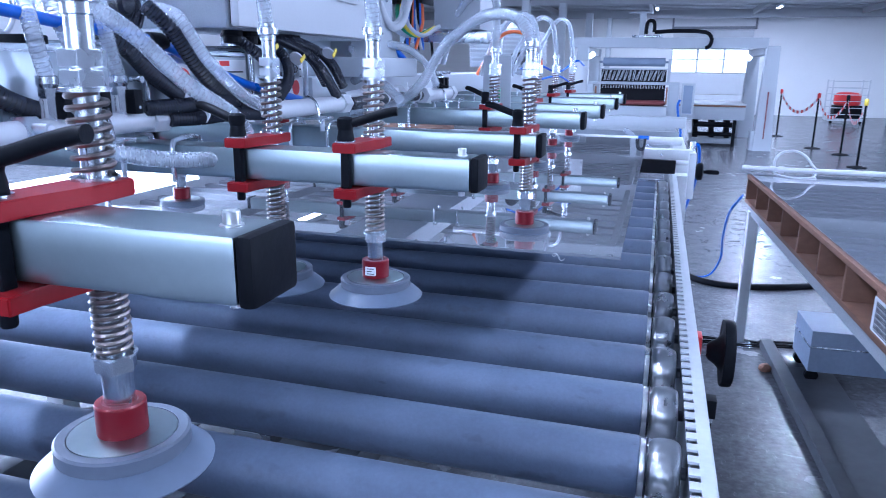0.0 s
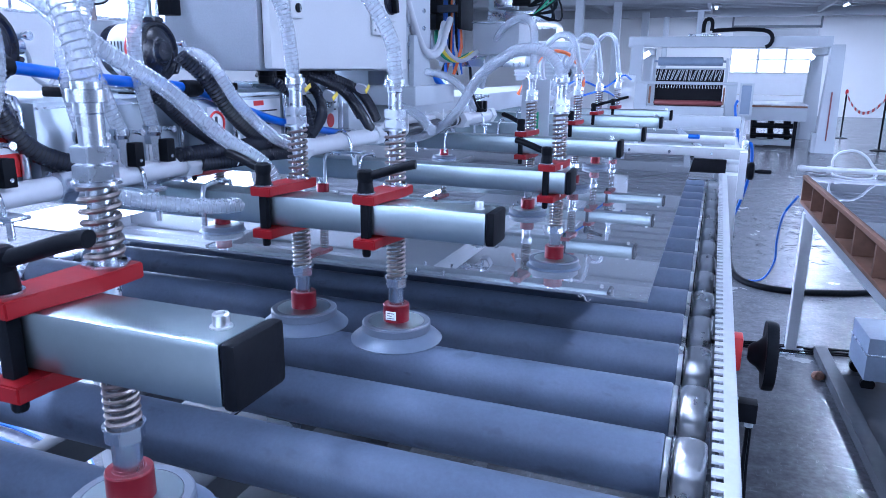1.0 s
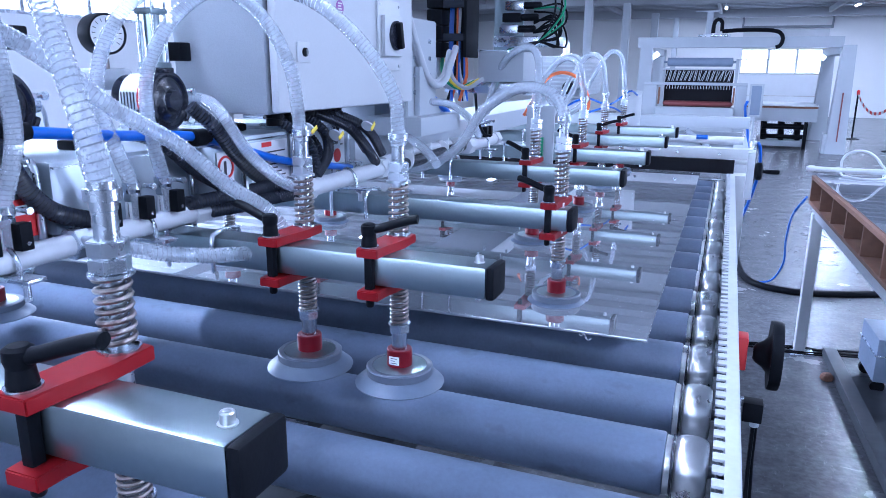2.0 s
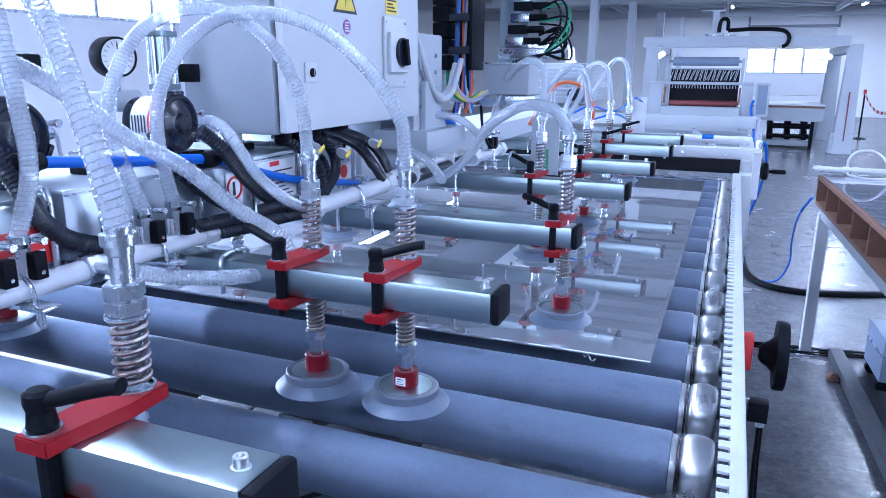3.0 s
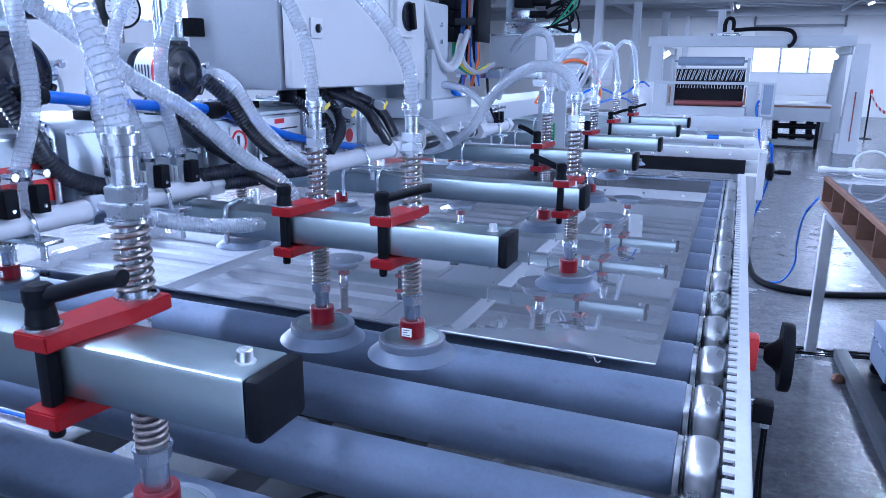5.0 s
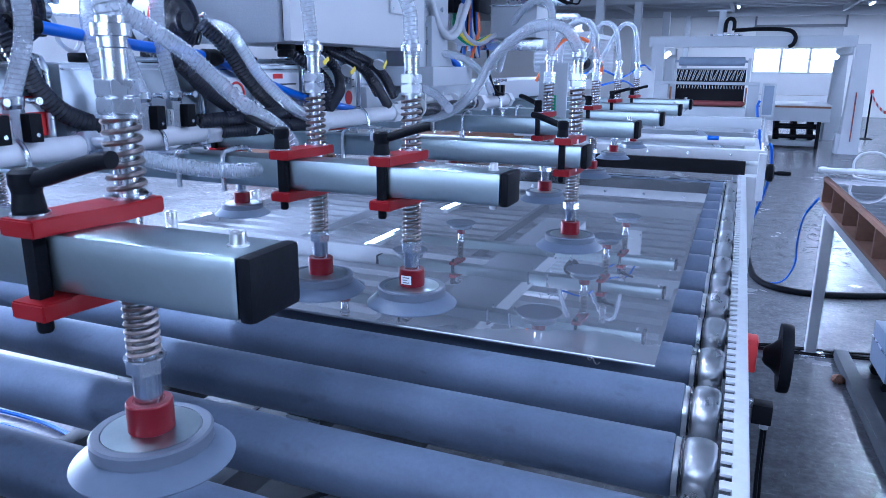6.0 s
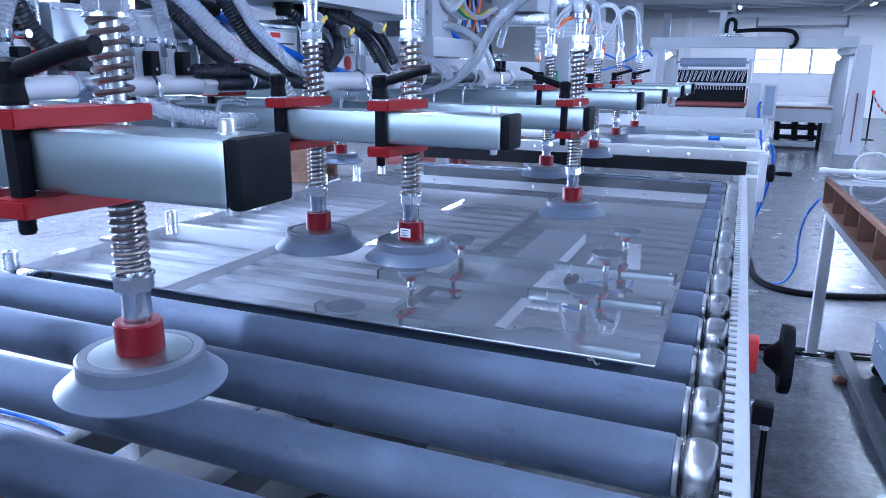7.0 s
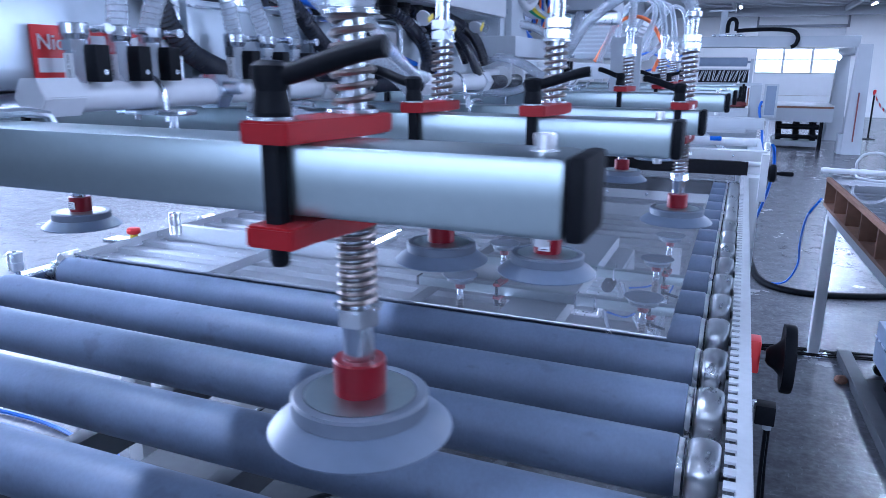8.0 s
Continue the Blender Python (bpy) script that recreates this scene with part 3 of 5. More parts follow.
HOSE = "clear ribbed suction hose with a wire spiral"
hose("suction_hose", HOSE, [(-.514, -.075, 1.258), (-.515, -.076, 1.30), (-.520, -.085, 1.36), (-.548, -.10, 1.42), (-.595, -.12, 1.457), (-.65, -.14, 1.465), (-.702, -.17, 1.437), (-.725, -.20, 1.382), (-.715, -.23, 1.316), (-.68, -.24, 1.25), (-.671, -.231, 1.208)])
hose("suction_hose", HOSE, [(-.361, -.075, 1.258), (-.362, -.077, 1.285), (-.367, -.08, 1.325), (-.402, -.095, 1.385), (-.457, -.11, 1.434), (-.526, -.12, 1.457), (-.596, -.135, 1.454), (-.650, -.155, 1.415), (-.678, -.175, 1.355), (-.678, -.185, 1.29), (-.671, -.175, 1.208)])
hose("suction_hose", HOSE, [(-.373, -.552, 1.262), (-.376, -.553, 1.295), (-.394, -.552, 1.35), (-.434, -.535, 1.41), (-.495, -.51, 1.465), (-.57, -.47, 1.495), (-.64, -.45, 1.47), (-.675, -.44, 1.39), (-.668, -.44, 1.30), (-.671, -.448, 1.208)], .0092, .0058)
hose("suction_hose", HOSE, [(-.715, -.43, 1.40), (-.70, -.37, 1.392), (-.68, -.31, 1.352), (-.655, -.262, 1.305), (-.625, -.195, 1.258), (-.592, -.14, 1.198), (-.556, -.10, 1.158), (-.540, -.092, 1.125), (-.556, -.122, 1.105), (-.605, -.18, 1.106), (-.645, -.24, 1.122), (-.668, -.27, 1.135)], .0108, .006)
hose("suction_hose", HOSE, [(-.769, -.010, 1.307), (-.735, .002, 1.303), (-.662, -.052, 1.285), (-.638, -.035, 1.235), (-.62, .0, 1.195), (-.615, .05, 1.168), (-.615, .10, 1.16)], .0094, .0054)
hose("suction_hose", HOSE, [(-.242, .396, 1.258), (-.248, .398, 1.285), (-.275, .41, 1.315), (-.32, .43, 1.323), (-.375, .48, 1.311), (-.456, .55, 1.265), (-.519, .60, 1.192), (-.58, .62, 1.146), (-.64, .61, 1.125), (-.69, .58, 1.125)], .0112, .006)
hose("suction_hose", HOSE, [(-.415, .870, 1.258), (-.414, .870, 1.33), (-.420, .88, 1.385), (-.440, .89, 1.408), (-.475, .91, 1.408), (-.529, .95, 1.375), (-.575, 1.0, 1.30), (-.60, 1.02, 1.235)], .0100, .006)
hose("suction_hose", HOSE, [(-.52, .45, 1.16), (-.58, .52, 1.185), (-.66, .60, 1.20), (-.72, .68, 1.19)], .0095, .006)
hose("suction_hose", HOSE, [(-.70, .62, 1.262), (-.66, .72, 1.276), (-.62, .80, 1.265), (-.59, .86, 1.225), (-.58, .90, 1.18)], .0095, .006)
for j, (ux, arm) in enumerate(((-.385, 4), (-.40, 5), (-.39, 6))):
    y = ARMS[arm] + AD + .020
    hose("suction_hose", HOSE, [(ux, y, 1.258), (ux - .005, y, 1.31), (ux - .03, y + .03, 1.375 + .02 * j), (ux - .09, y + .08, 1.39 + .02 * j), (ux - .16, y + .12, 1.33), (ux - .20, y + .14, 1.25), (ux - .22, y + .15, 1.20)], .0098, .0065)
hose("suction_hose", HOSE, [(-.50, 1.50, 1.20), (-.44, 1.52, 1.33), (-.47, 1.58, 1.40), (-.55, 1.62, 1.37), (-.56, 1.6, 1.26), (-.48, 1.58, 1.21), (-.42, 1.62, 1.26)], .0098, .0065)
hose("suction_hose", HOSE, [(-1.19, -.075, 1.258), (-1.17, -.07, 1.34), (-1.08, -.09, 1.40), (-.95, -.10, 1.38), (-.85, -.10, 1.30)], .0100, .006)
hose("suction_hose", HOSE, [(-1.02, .380, 1.258), (-1.01, .39, 1.30), (-.99, .42, 1.33), (-.95, .45, 1.32)], .0100, .006)
hose("suction_hose", HOSE, [(-.671, -.411, 1.208), (-.66, -.395, 1.28), (-.672, -.39, 1.36), (-.69, -.385, 1.44), (-.73, -.37, 1.50), (-.79, -.35, 1.52)])
hose("suction_hose", HOSE, [(-.671, -.287, 1.208), (-.668, -.30, 1.25), (-.69, -.285, 1.29), (-.715, -.26, 1.325), (-.75, -.22, 1.34)], .009)


def conduit(points, r=.0092, material="conduit", label="dark corrugated cable conduit", ripple=.0020):
    c = rider(thing("conduit", label, "conduit", group="cable conduits"))
    part("tube", sweep(points, r, 12, .0027, ripple=ripple, every=1), M[material], c)
    return c


conduit([(-.70, -.42, 1.32), (-.685, -.393, 1.263), (-.69, -.366, 1.219), (-.69, -.336, 1.189), (-.685, -.29, 1.170), (-.69, -.25, 1.165)], .0100)
conduit([(-.665, -.14, 1.166), (-.645, -.07, 1.168), (-.635, .02, 1.170), (-.63, .12, 1.166)])
conduit([(-.655, -.10, 1.150), (-.640, -.05, 1.150), (-.63, .02, 1.152), (-.625, .10, 1.148)])
conduit([(-.68, -.10, 1.30), (-.665, -.07, 1.27), (-.655, -.03, 1.22), (-.645, .01, 1.185), (-.635, .05, 1.175)], .0095)
conduit([(-.70, -.19, 1.27), (-.685, -.15, 1.25), (-.68, -.10, 1.21), (-.675, -.05, 1.18)], .0095)
for pts in ([(-.66, .06, 1.286), (-.64, .099, 1.259), (-.64, .155, 1.225), (-.64, .167, 1.183), (-.645, .147, 1.160)],
            [(-.65, .147, 1.286), (-.63, .194, 1.247), (-.63, .202, 1.205), (-.635, .16, 1.168)],
            [(-.645, .179, 1.286), (-.62, .261, 1.253), (-.62, .317, 1.216), (-.625, .379, 1.165)],
            [(-.64, .212, 1.286), (-.61, .288, 1.257), (-.61, .34, 1.228), (-.615, .385, 1.185)],
            [(-.69, .11, 1.286), (-.68, .16, 1.262), (-.67, .22, 1.22), (-.67, .24, 1.17)],
            [(-.70, .16, 1.286), (-.66, .25, 1.272), (-.65, .33, 1.24), (-.66, .40, 1.19)]):
    conduit([(x - .045 * f, y + .055 * f, z - .008 * f) for (x, y, z), f in zip(pts, (1, .7, .3, 0, 0))], .0084)
conduit([(-.625, .44, 1.148), (-.62, .62, 1.150), (-.62, .80, 1.152), (-.63, .92, 1.150)], .013, "conduit", "bundle of dark cables beside the pipe", .0006)
conduit([(-.64, .44, 1.162), (-.635, .62, 1.168), (-.635, .82, 1.164)], .010, "cable_grey", "grey cable bundle beside the pipe", .0003)
conduit([(-.685, -.385, 1.285), (-.685, -.36, 1.283), (-.688, -.234, 1.269), (-.688, -.083, 1.255), (-.688, .023, 1.226), (-.688, .153, 1.192), (-.69, .385, 1.152)], .0072, "blue", "bright blue air hose along the boxes", 0)
for y in (-.375, -.075):
    f = rider(thing("hose_coupling", "black push-in coupling on the blue hose", "coupling", pose(-.687, y, 1.284 if y < -.2 else 1.254)))
    part("body", lathe([(.010, -.018), (.0125, -.016), (.0125, .008), (.010, .014), (.010, .018)], "y", 18), M["black"], f)
conduit([(-.80, -.25, 1.312), (-.80, -.240, 1.296), (-.80, -.236, 1.272), (-.80, -.214, 1.260), (-.80, -.197, 1.283), (-.80, -.188, 1.312)], .003, "cable_grey", "thin grey loop of cable", 0)

# control cabinet
cab = rider(thing("control_cabinet", "pale grey control cabinet with white door and rotary switch", "control cabinet"))
body = part("body", box(-.85, -.665, .066, .610, 1.279, 1.90, .006), M["grey_box"], cab, "grey textured cabinet body")
door = part("door", box(-.661, -.645, .071, .606, 1.282, 1.897, .005), M["white"], cab, "white cabinet door")
part("seal", box(-.665, -.661, .078, .600, 1.288, 1.89), M["black"], cab)
DX, DT = -.645, Matrix(((0, 0, 1, 0), (1, 0, 0, 0), (0, 1, 0, 0), (0, 0, 0, 1)))
sw = part("switch", box(DX, DX + .006, .424, .528, 1.350, 1.492, .003), M["white"], cab, "main switch with a black knob")
part("knob_base", box(DX + .006, DX + .016, .434, .520, 1.380, 1.462, .004), M["white"], sw)
part("knob", lathe([(.030, DX + .016), (.030, DX + .020), (.027, DX + .022), (.012, DX + .0225)], "x", 32, (0, .484, 1.422)), M["black_gloss"], sw)
part("knob_bar", turned(box(DX + .0225, DX + .033, -.007, .007, -.027, .027, .003), Matrix.Translation((0, .484, 1.422)) @ Matrix.Rotation(radians(12), 4, "X")), M["black"], sw)
for y in (.433, .519):
    for z in (1.360, 1.482):
        part("screw", lathe([(.003, DX + .006), (.003, DX + .0072), (.0015, DX + .0075)], "x", 12, (0, y, z)), M["zinc"], sw)
lock = part("lock", box(DX, DX + .004, .127, .165, 1.364, 1.398, .002), M["white"], cab)
part("insert", lathe([(.0075, DX + .004), (.0075, DX + .007), (.003, DX + .0075)], "x", 16, (0, .147, 1.381)), M["black"], lock)
part("wing", box(DX + .0075, DX + .009, .1455, .1485, 1.376, 1.386), M["zinc"], lock)
sign = part("warning_sign", turned(prism([(.229, 1.487), (.317, 1.487), (.273, 1.560)], DX + .0005, DX + .0012), DT), M["ink"], cab, "black and yellow warning triangle")
part("sign_field", turned(prism([(.238, 1.492), (.308, 1.492), (.273, 1.550)], DX + .0013, DX + .0017), DT), M["yellow"], sign)
part("sign_mark", turned(prism([(.2755, 1.530), (.2685, 1.515), (.273, 1.515), (.271, 1.498), (.2775, 1.519), (.273, 1.519)], DX + .0018, DX + .0021), DT), M["ink"], sign)
sticker = part("sticker", box(DX + .0005, DX + .0012, .440, .493, 1.498, 1.560), M["yellow"], cab, "yellow sticker with small print")
for i in range(8):
    part("print_bar", box(DX + .0013, DX + .0017, .444, .488 - .008 * (i % 3), 1.503 + i * .0068, 1.506 + i * .0068), M["ink"], sticker)
part("round_sticker", lathe([(.0135, DX + .0005), (.0135, DX + .0012)], "x", 28, (0, .277, 1.463)), M["purple"], cab, "round purple sticker")
for i in range(4):
    part("sticker_bar", box(DX + .0013, DX + .0017, .269 + .001 * (i % 2), .285 - .002 * (i % 3), 1.455 + i * .0048, 1.4572 + i * .0048), M["label"], cab)
for y in (.07, .12, .17, .22, .27):
    part("gland", lathe([(.013, 1.258), (.015, 1.260), (.015, 1.270), (.017, 1.271), (.017, 1.280)], "z", 16, (-.69, y + .05, 0)), M["black"], cab)
part("gland", lathe([(.008, 1.254), (.010, 1.257), (.010, 1.280)], "z", 16, (-.76, .085, 0)), M["white"], cab)
part("cable", sweep([(-.76, .085, 1.256), (-.762, .086, 1.235), (-.785, .08, 1.213), (-.83, .05, 1.205)], .003, 8, .01), M["cable_grey"], cab)
for x in (-.69, -.82):
    part("stay", box(x - .012, x + .012, .30, .325, 1.2, 1.288, .002), M["zinc"], cab)

# galvanised boxes with rod hoops
for i, (y0, y1) in enumerate(((-.85, -.62), (-.60, -.345), (-.325, -.09), (-.072, .036), (.05, .18), (.20, .385))):
    b = rider(thing("sheet_box", "galvanised sheet box with a bent rod hoop", "box", group="boxes on the lifting frame"))
    part("body", box(-1.0, -.70, y0, y1, 1.154, 1.245, .008), M["silver_box"], b)
    for yy in (y1 - .004,):
        part("hoop", sweep([(-.694, yy, 1.155), (-.694, yy, 1.225), (-.697, yy, 1.243), (-.712, yy, 1.251), (-.80, yy, 1.251), (-.95, yy, 1.251)], .0045, 10, .006), M["zinc"], b, "bent zinc rod")
    part("lid_seam", box(-1.002, -.6985, y0 + .003, y1 - .012, 1.236, 1.2385), M["zinc"], b)
    part("catch", box(-.80, -.76, (y0 + y1) / 2 - .02, (y0 + y1) / 2 + .02, 1.245, 1.258, .003), M["black"], b)
nb = rider(thing("notice_plate", "red notice with white German lettering", "notice"))
part("plate", box(-.699, -.6975, -.514, -.340, 1.163, 1.208, .0004), M["red_plain"], nb)
words("Nicht", .0185, pose(-.6970, -.510, 1.188, 90, 0, 90), M["label"], nb)
part("text_bar", box(-.6972, -.6968, -.455, -.352, 1.190, 1.201), M["label"], nb)
part("text_bar", box(-.6972, -.6968, -.510, -.36, 1.169, 1.181), M["label"], nb)
sg = rider(thing("safety_sign", "round prohibition sign on a white plate", "sign"))
part("plate", box(-.699, -.698, -.028, .012, 1.172, 1.225), M["label"], sg)
part("ring", coil([(-.6975, -.008, 1.2), (-.6972, -.008, 1.2)], .017, .002, .00029, 6, 40), M["red_plain"], sg)
part("figure", box(-.6978, -.6972, -.012, -.006, 1.188, 1.210), M["ink"], sg)
pl = rider(thing("instruction_plate", "white instruction plate with rows of small print", "plate"))
part("plate", box(-.699, -.698, .058, .168, 1.162, 1.232), M["label"], pl)
part("red_field", box(-.6979, -.6974, .09, .118, 1.222, 1.230), M["red_plain"], pl)
for i in range(7):
    part("print_bar", box(-.6979, -.6974, .066, .158 - .012 * (i % 3), 1.168 + i * .0072, 1.1705 + i * .0072), M["ink"], pl)
pl = rider(thing("instruction_plate", "white plate with a small red pictogram", "plate"))
part("plate", box(-.699, -.698, .30, .375, 1.165, 1.232), M["label"], pl)
part("pictogram", lathe([(.014, -.698), (.014, -.6972)], "x", 24, (0, .345, 1.182)), M["red_plain"], pl)
for i in range(4):
    part("print_bar", box(-.6979, -.6974, .308, .368 - .01 * (i % 2), 1.202 + i * .007, 1.2045 + i * .007), M["ink"], pl)

# manifold pipes and valves


def manifold(y0, y1, x, z, r):
    p = rider(thing("manifold_pipe", "white vacuum manifold pipe with hexagonal end caps", "pipe", pose(x, 0, z)))
    part("pipe", lathe([(r, y0), (r, y1)], "y", 28), M["pipe"], p)
    for ya, yb in ((y0 - .028, y0 + .012), (y1 - .012, y1 + .022)):
        own = hexagon(r * 1.32, ya, yb)
        part("end_cap", turned(own, Matrix(((1, 0, 0, 0), (0, 0, 1, 0), (0, 1, 0, 0), (0, 0, 0, 1)))), M["pipe"], p)
    n = max(1, int((y1 - y0) / .16))
    for i in range(n):
        y = y0 + (i + .5) * (y1 - y0) / n
        part("strap", sweep([(r + .006, y, -r - .012), (r + .003, y, 0), (r * .72, y, r * .78), (0, y, r + .003), (-r * .72, y, r * .78), (-r - .003, y, 0), (-r - .006, y, -r - .012)], .003, 8, .006), M["zinc"], p)
        part("bracket", box(-r - .02, r + .03, y - .012, y + .012, -r - .006, -r - .001, .001), M["zinc"], p)
        part("bolt", lathe([(.004, -r - .028), (.004, -r - .006)], "z", 10, (r + .012, y, 0)), M["zinc"], p)
    return p


mp = manifold(-.515, -.115, -.671, 1.1495, .0135)
part("union_nut", turned(hexagon(.020, -.335, -.315), Matrix(((1, 0, 0, 0), (0, 0, 1, 0), (0, 1, 0, 0), (0, 0, 0, 1)))), M["zinc"], mp)
part("plug", lathe([(.007, .012), (.007, .034), (.005, .036)], "x", 16, (0, -.325, .004)), M["zinc"], mp)
manifold(.125, .41, -.632, 1.150, .0155)
manifold(.93, 1.16, -.62, 1.150, .017)


def valve(x, y, z):
    v = rider(thing("ball_valve", "small zinc ball valve with a black lever", "valve", pose(x, y, z), "ball valves on the manifold"))
    K = Matrix.Scale(.8, 4)
    part("body", turned(hexagon(.0118, 0, .034, (0, 0)), K), M["zinc"], v)
    part("lever", turned(box(.0125, .030, -.002, .017, .002, .040, .002), K), M["black"], v)
    part("screw", turned(lathe([(.003, .030), (.003, .0312)], "x", 10, (0, .008, .012)), K), M["zinc"], v)
    tag = part("label", turned(box(-.0065, .0065, -.0113, -.0105, .003, .031, .0002), K), M["label"], v, "white maker label")
    words("MADE IN ITALY", .0029, pose(.0012, -.0092, .004, 90, -90, 0), M["ink"], tag)
    part("nut", turned(hexagon(.0138, .033, .045), K), M["zinc"], v)
    part("clip", turned(lathe([(.0125, .045), (.0148, .051), (.0148, .061), (.0142, .062)], "z", 22), K), M["zinc"], v)
    part("clip_screw", turned(lathe([(.004, .006), (.004, .024), (.0055, .0245), (.0055, .028)], "x", 10, (.008, .012, .056)), K), M["zinc"], v)


for y in (-.494, -.448, -.411, -.287, -.231, -.175):
    valve(-.671, y, 1.160)
valve(-.62, 1.02, 1.164)
valve(-.62, 1.06, 1.164)


def vacuum_filter(y, z, x=-.741):
    f = rider(thing("vacuum_filter", "black drum vacuum filter with a ribbed cover", "vacuum filter", pose(x, y, z, 0, 0, 4), "vacuum filters"))

    def small(name, bm, *rest):
        return part(name, turned(bm, Matrix.Scale(.92, 4)), *rest)
    small("drum", lathe([(.030, -.085), (.040, -.083), (.0415, -.078), (.0415, -.012)], "x", 40), M["black_gloss"], f)
    c = small("cover", lathe([(.0415, -.014), (.0465, -.013), (.0472, -.010), (.0472, -.002), (.0455, 0), (.041, .0005), (.037, -.003), (.034, -.003), (.025, .0035), (.019, .0045), (.017, .009), (.0155, .0105), (.006, .011)], "x", 48), M["black_gloss"], f, "stepped black cover")
    for a in (90, 210, 330):
        m = Matrix.Translation((0, 0, 0)) @ pose(0, 0, 0, a)
        small("clip", turned(box(-.03, .003, .044, .052, -.012, .012, .003), m), M["black_gloss"], c)
    small("label", lathe([(.0417, -.066), (.0420, -.065), (.0420, -.032), (.0417, -.031)], "x", 40), M["label"], f, "white wrap label with red band")
    small("label_band", lathe([(.0421, -.032), (.0423, -.0315), (.0423, -.022), (.0421, -.0215)], "x", 40), M["red_plain"], f)
    for i in range(5):
        small("print_bar", box(-.062 + i * .006, -.0595 + i * .006, -.0424, -.0421, -.014, .014), M["ink"], f)
    small("outlet", lathe([(.012, .044), (.012, .052), (.0145, .053), (.0145, .060), (.011, .061), (.011, .074)], "y", 20, (-.03, 0, 0)), M["zinc"], f, "ribbed outlet")
    small("clip_screw", lathe([(.004, -.006), (.004, .012), (.006, .0125), (.006, .017)], "x", 10, (-.02, .067, .013)), M["zinc"], f)
    small("bracket", box(-.075, -.015, -.018, .018, -.075, -.040, .004), M["black_gloss"], f)


vacuum_filter(-.070, 1.306)
vacuum_filter(-.338, 1.307)
g = rider(thing("pressure_gauge", "round vacuum gauge with a white dial", "gauge", pose(-.866, -.064, 1.403, 0, 0, -16)))
part("case", lathe([(.028, -.022), (.031, -.020), (.031, .010), (.030, .013), (.0275, .013), (.0275, .009)], "x", 36), M["black"], g)
part("dial", lathe([(.0272, .0092), (.0272, .0104)], "x", 36), M["label"], g)
part("needle", box(.0106, .0112, -.001, .001, -.004, .021), M["ink"], g)
for i in range(13):
    a = radians(-130 + i * 260 / 12)
    part("tick", turned(box(.0105, .0110, -.0005, .0005, .0185, .0235), pose(0, 0, 0, math.degrees(a))), M["ink"], g)
part("stem", lathe([(.007, -.055), (.007, -.030)], "z", 12, (-.006, 0, 0)), M["spring"], g, "brass stem")
part("tee", lathe([(.016, -.05), (.017, -.048), (.017, .03), (.016, .032)], "y", 20, (-.006, .005, -.068)), M["grey_box"], g, "grey cast tee")
for y, z in ((.0, 1.36), (-.30, 1.37)):
    e = rider(thing("air_cylinder", "small silver air cylinder with tie rods and black valve block", "cylinder", pose(-.83, y, z), "air cylinders"))
    part("barrel", lathe([(.013, 0), (.013, .075)], "z", 24), M["tube"], e)
    for z0 in (-.008, .075):
        part("head", box(-.018, .018, -.018, .018, z0, z0 + .010, .002), M["tube"], e)
    for a, b in ((-.014, -.014), (.014, -.014), (.014, .014), (-.014, .014)):
        part("tie_rod", lathe([(.003, -.012), (.003, .095)], "z", 10, (a, b, 0)), M["zinc"], e)
    part("valve_block", box(.0, .03, .026, .052, .004, .034, .003), M["black"], e)
    part("piston_rod", lathe([(.006, .085), (.006, .115)], "z", 12), M["chrome"], e)
    part("mount", box(-.02, .02, -.02, .02, -.115, -.008, .003), M["grey_box"], e)

# lifting column, energy chain and wiring behind the cabinet
col = rider(thing("lift_column", "white gearbox and column plates of the lifting frame", "lift column"))
part("plate", prism([(-.70, .62), (-.665, .62), (-.665, .80), (-.70, .80)], 1.20, 1.47, .003), M["machine"], col)
part("foot", box(-.76, -.62, .60, .86, 1.20, 1.245, .005), M["machine"], col)
part("gusset", turned(prism([(.66, 1.245), (.80, 1.245), (.69, 1.36), (.66, 1.36)], -.664, -.650, .001), Matrix(((0, 0, 1, 0), (1, 0, 0, 0), (0, 1, 0, 0), (0, 0, 0, 1)))), M["machine"], col)
part("column", box(-.95, -.76, .64, .84, 1.20, 2.35, .006), M["machine"], col)
part("bracket_plate", box(-.492, -.412, 1.06, 1.068, 1.095, 1.258, .001), M["machine"], col)
part("pad", box(-.452, -.440, 1.052, 1.059, 1.10, 1.17, .001), M["green"], col, "green plastic pad")
for z in (1.30, 1.34, 1.38, 1.42):
    for y in (.66, .75):
        part("bolt", turned(hexagon(.006, 0, .005), pose(-.665, y, z, 0, 90, 0)), M["zinc"], col)
ch = rider(thing("energy_chain", "upright black energy chain full of blue cables", "energy chain"))
for i in range(14):
    z = 1.385 + i * .042
    part("link", box(-.735, -.690, .90, 1.00, z, z + .040, .005), M["black"], ch)
    if i % 2:
        part("crossbar", box(-.690, -.625, .905, .925, z, z + .020, .003), M["conduit"], ch)
part("side_link", box(-.630, -.620, .90, 1.00, 1.385, 1.97, .003), M["black"], ch)
rng = random.Random(7)
for i in range(9):
    x = -.680 + i * .0055
    mt = ["blue", "blue", "black", "orange", "blue", "cable_grey", "black", "blue", "orange"][i]
    part("cable", sweep([(x, .95 + rng.uniform(-.02, .02), 1.95), (x, .95, 1.6), (x + rng.uniform(-.004, .004), .945, 1.42), (x + .004, .94, 1.34), (x + rng.uniform(-.02, .02), .96 + rng.uniform(-.03, .03), 1.27)], .0045, 8, .03), M[mt], ch)
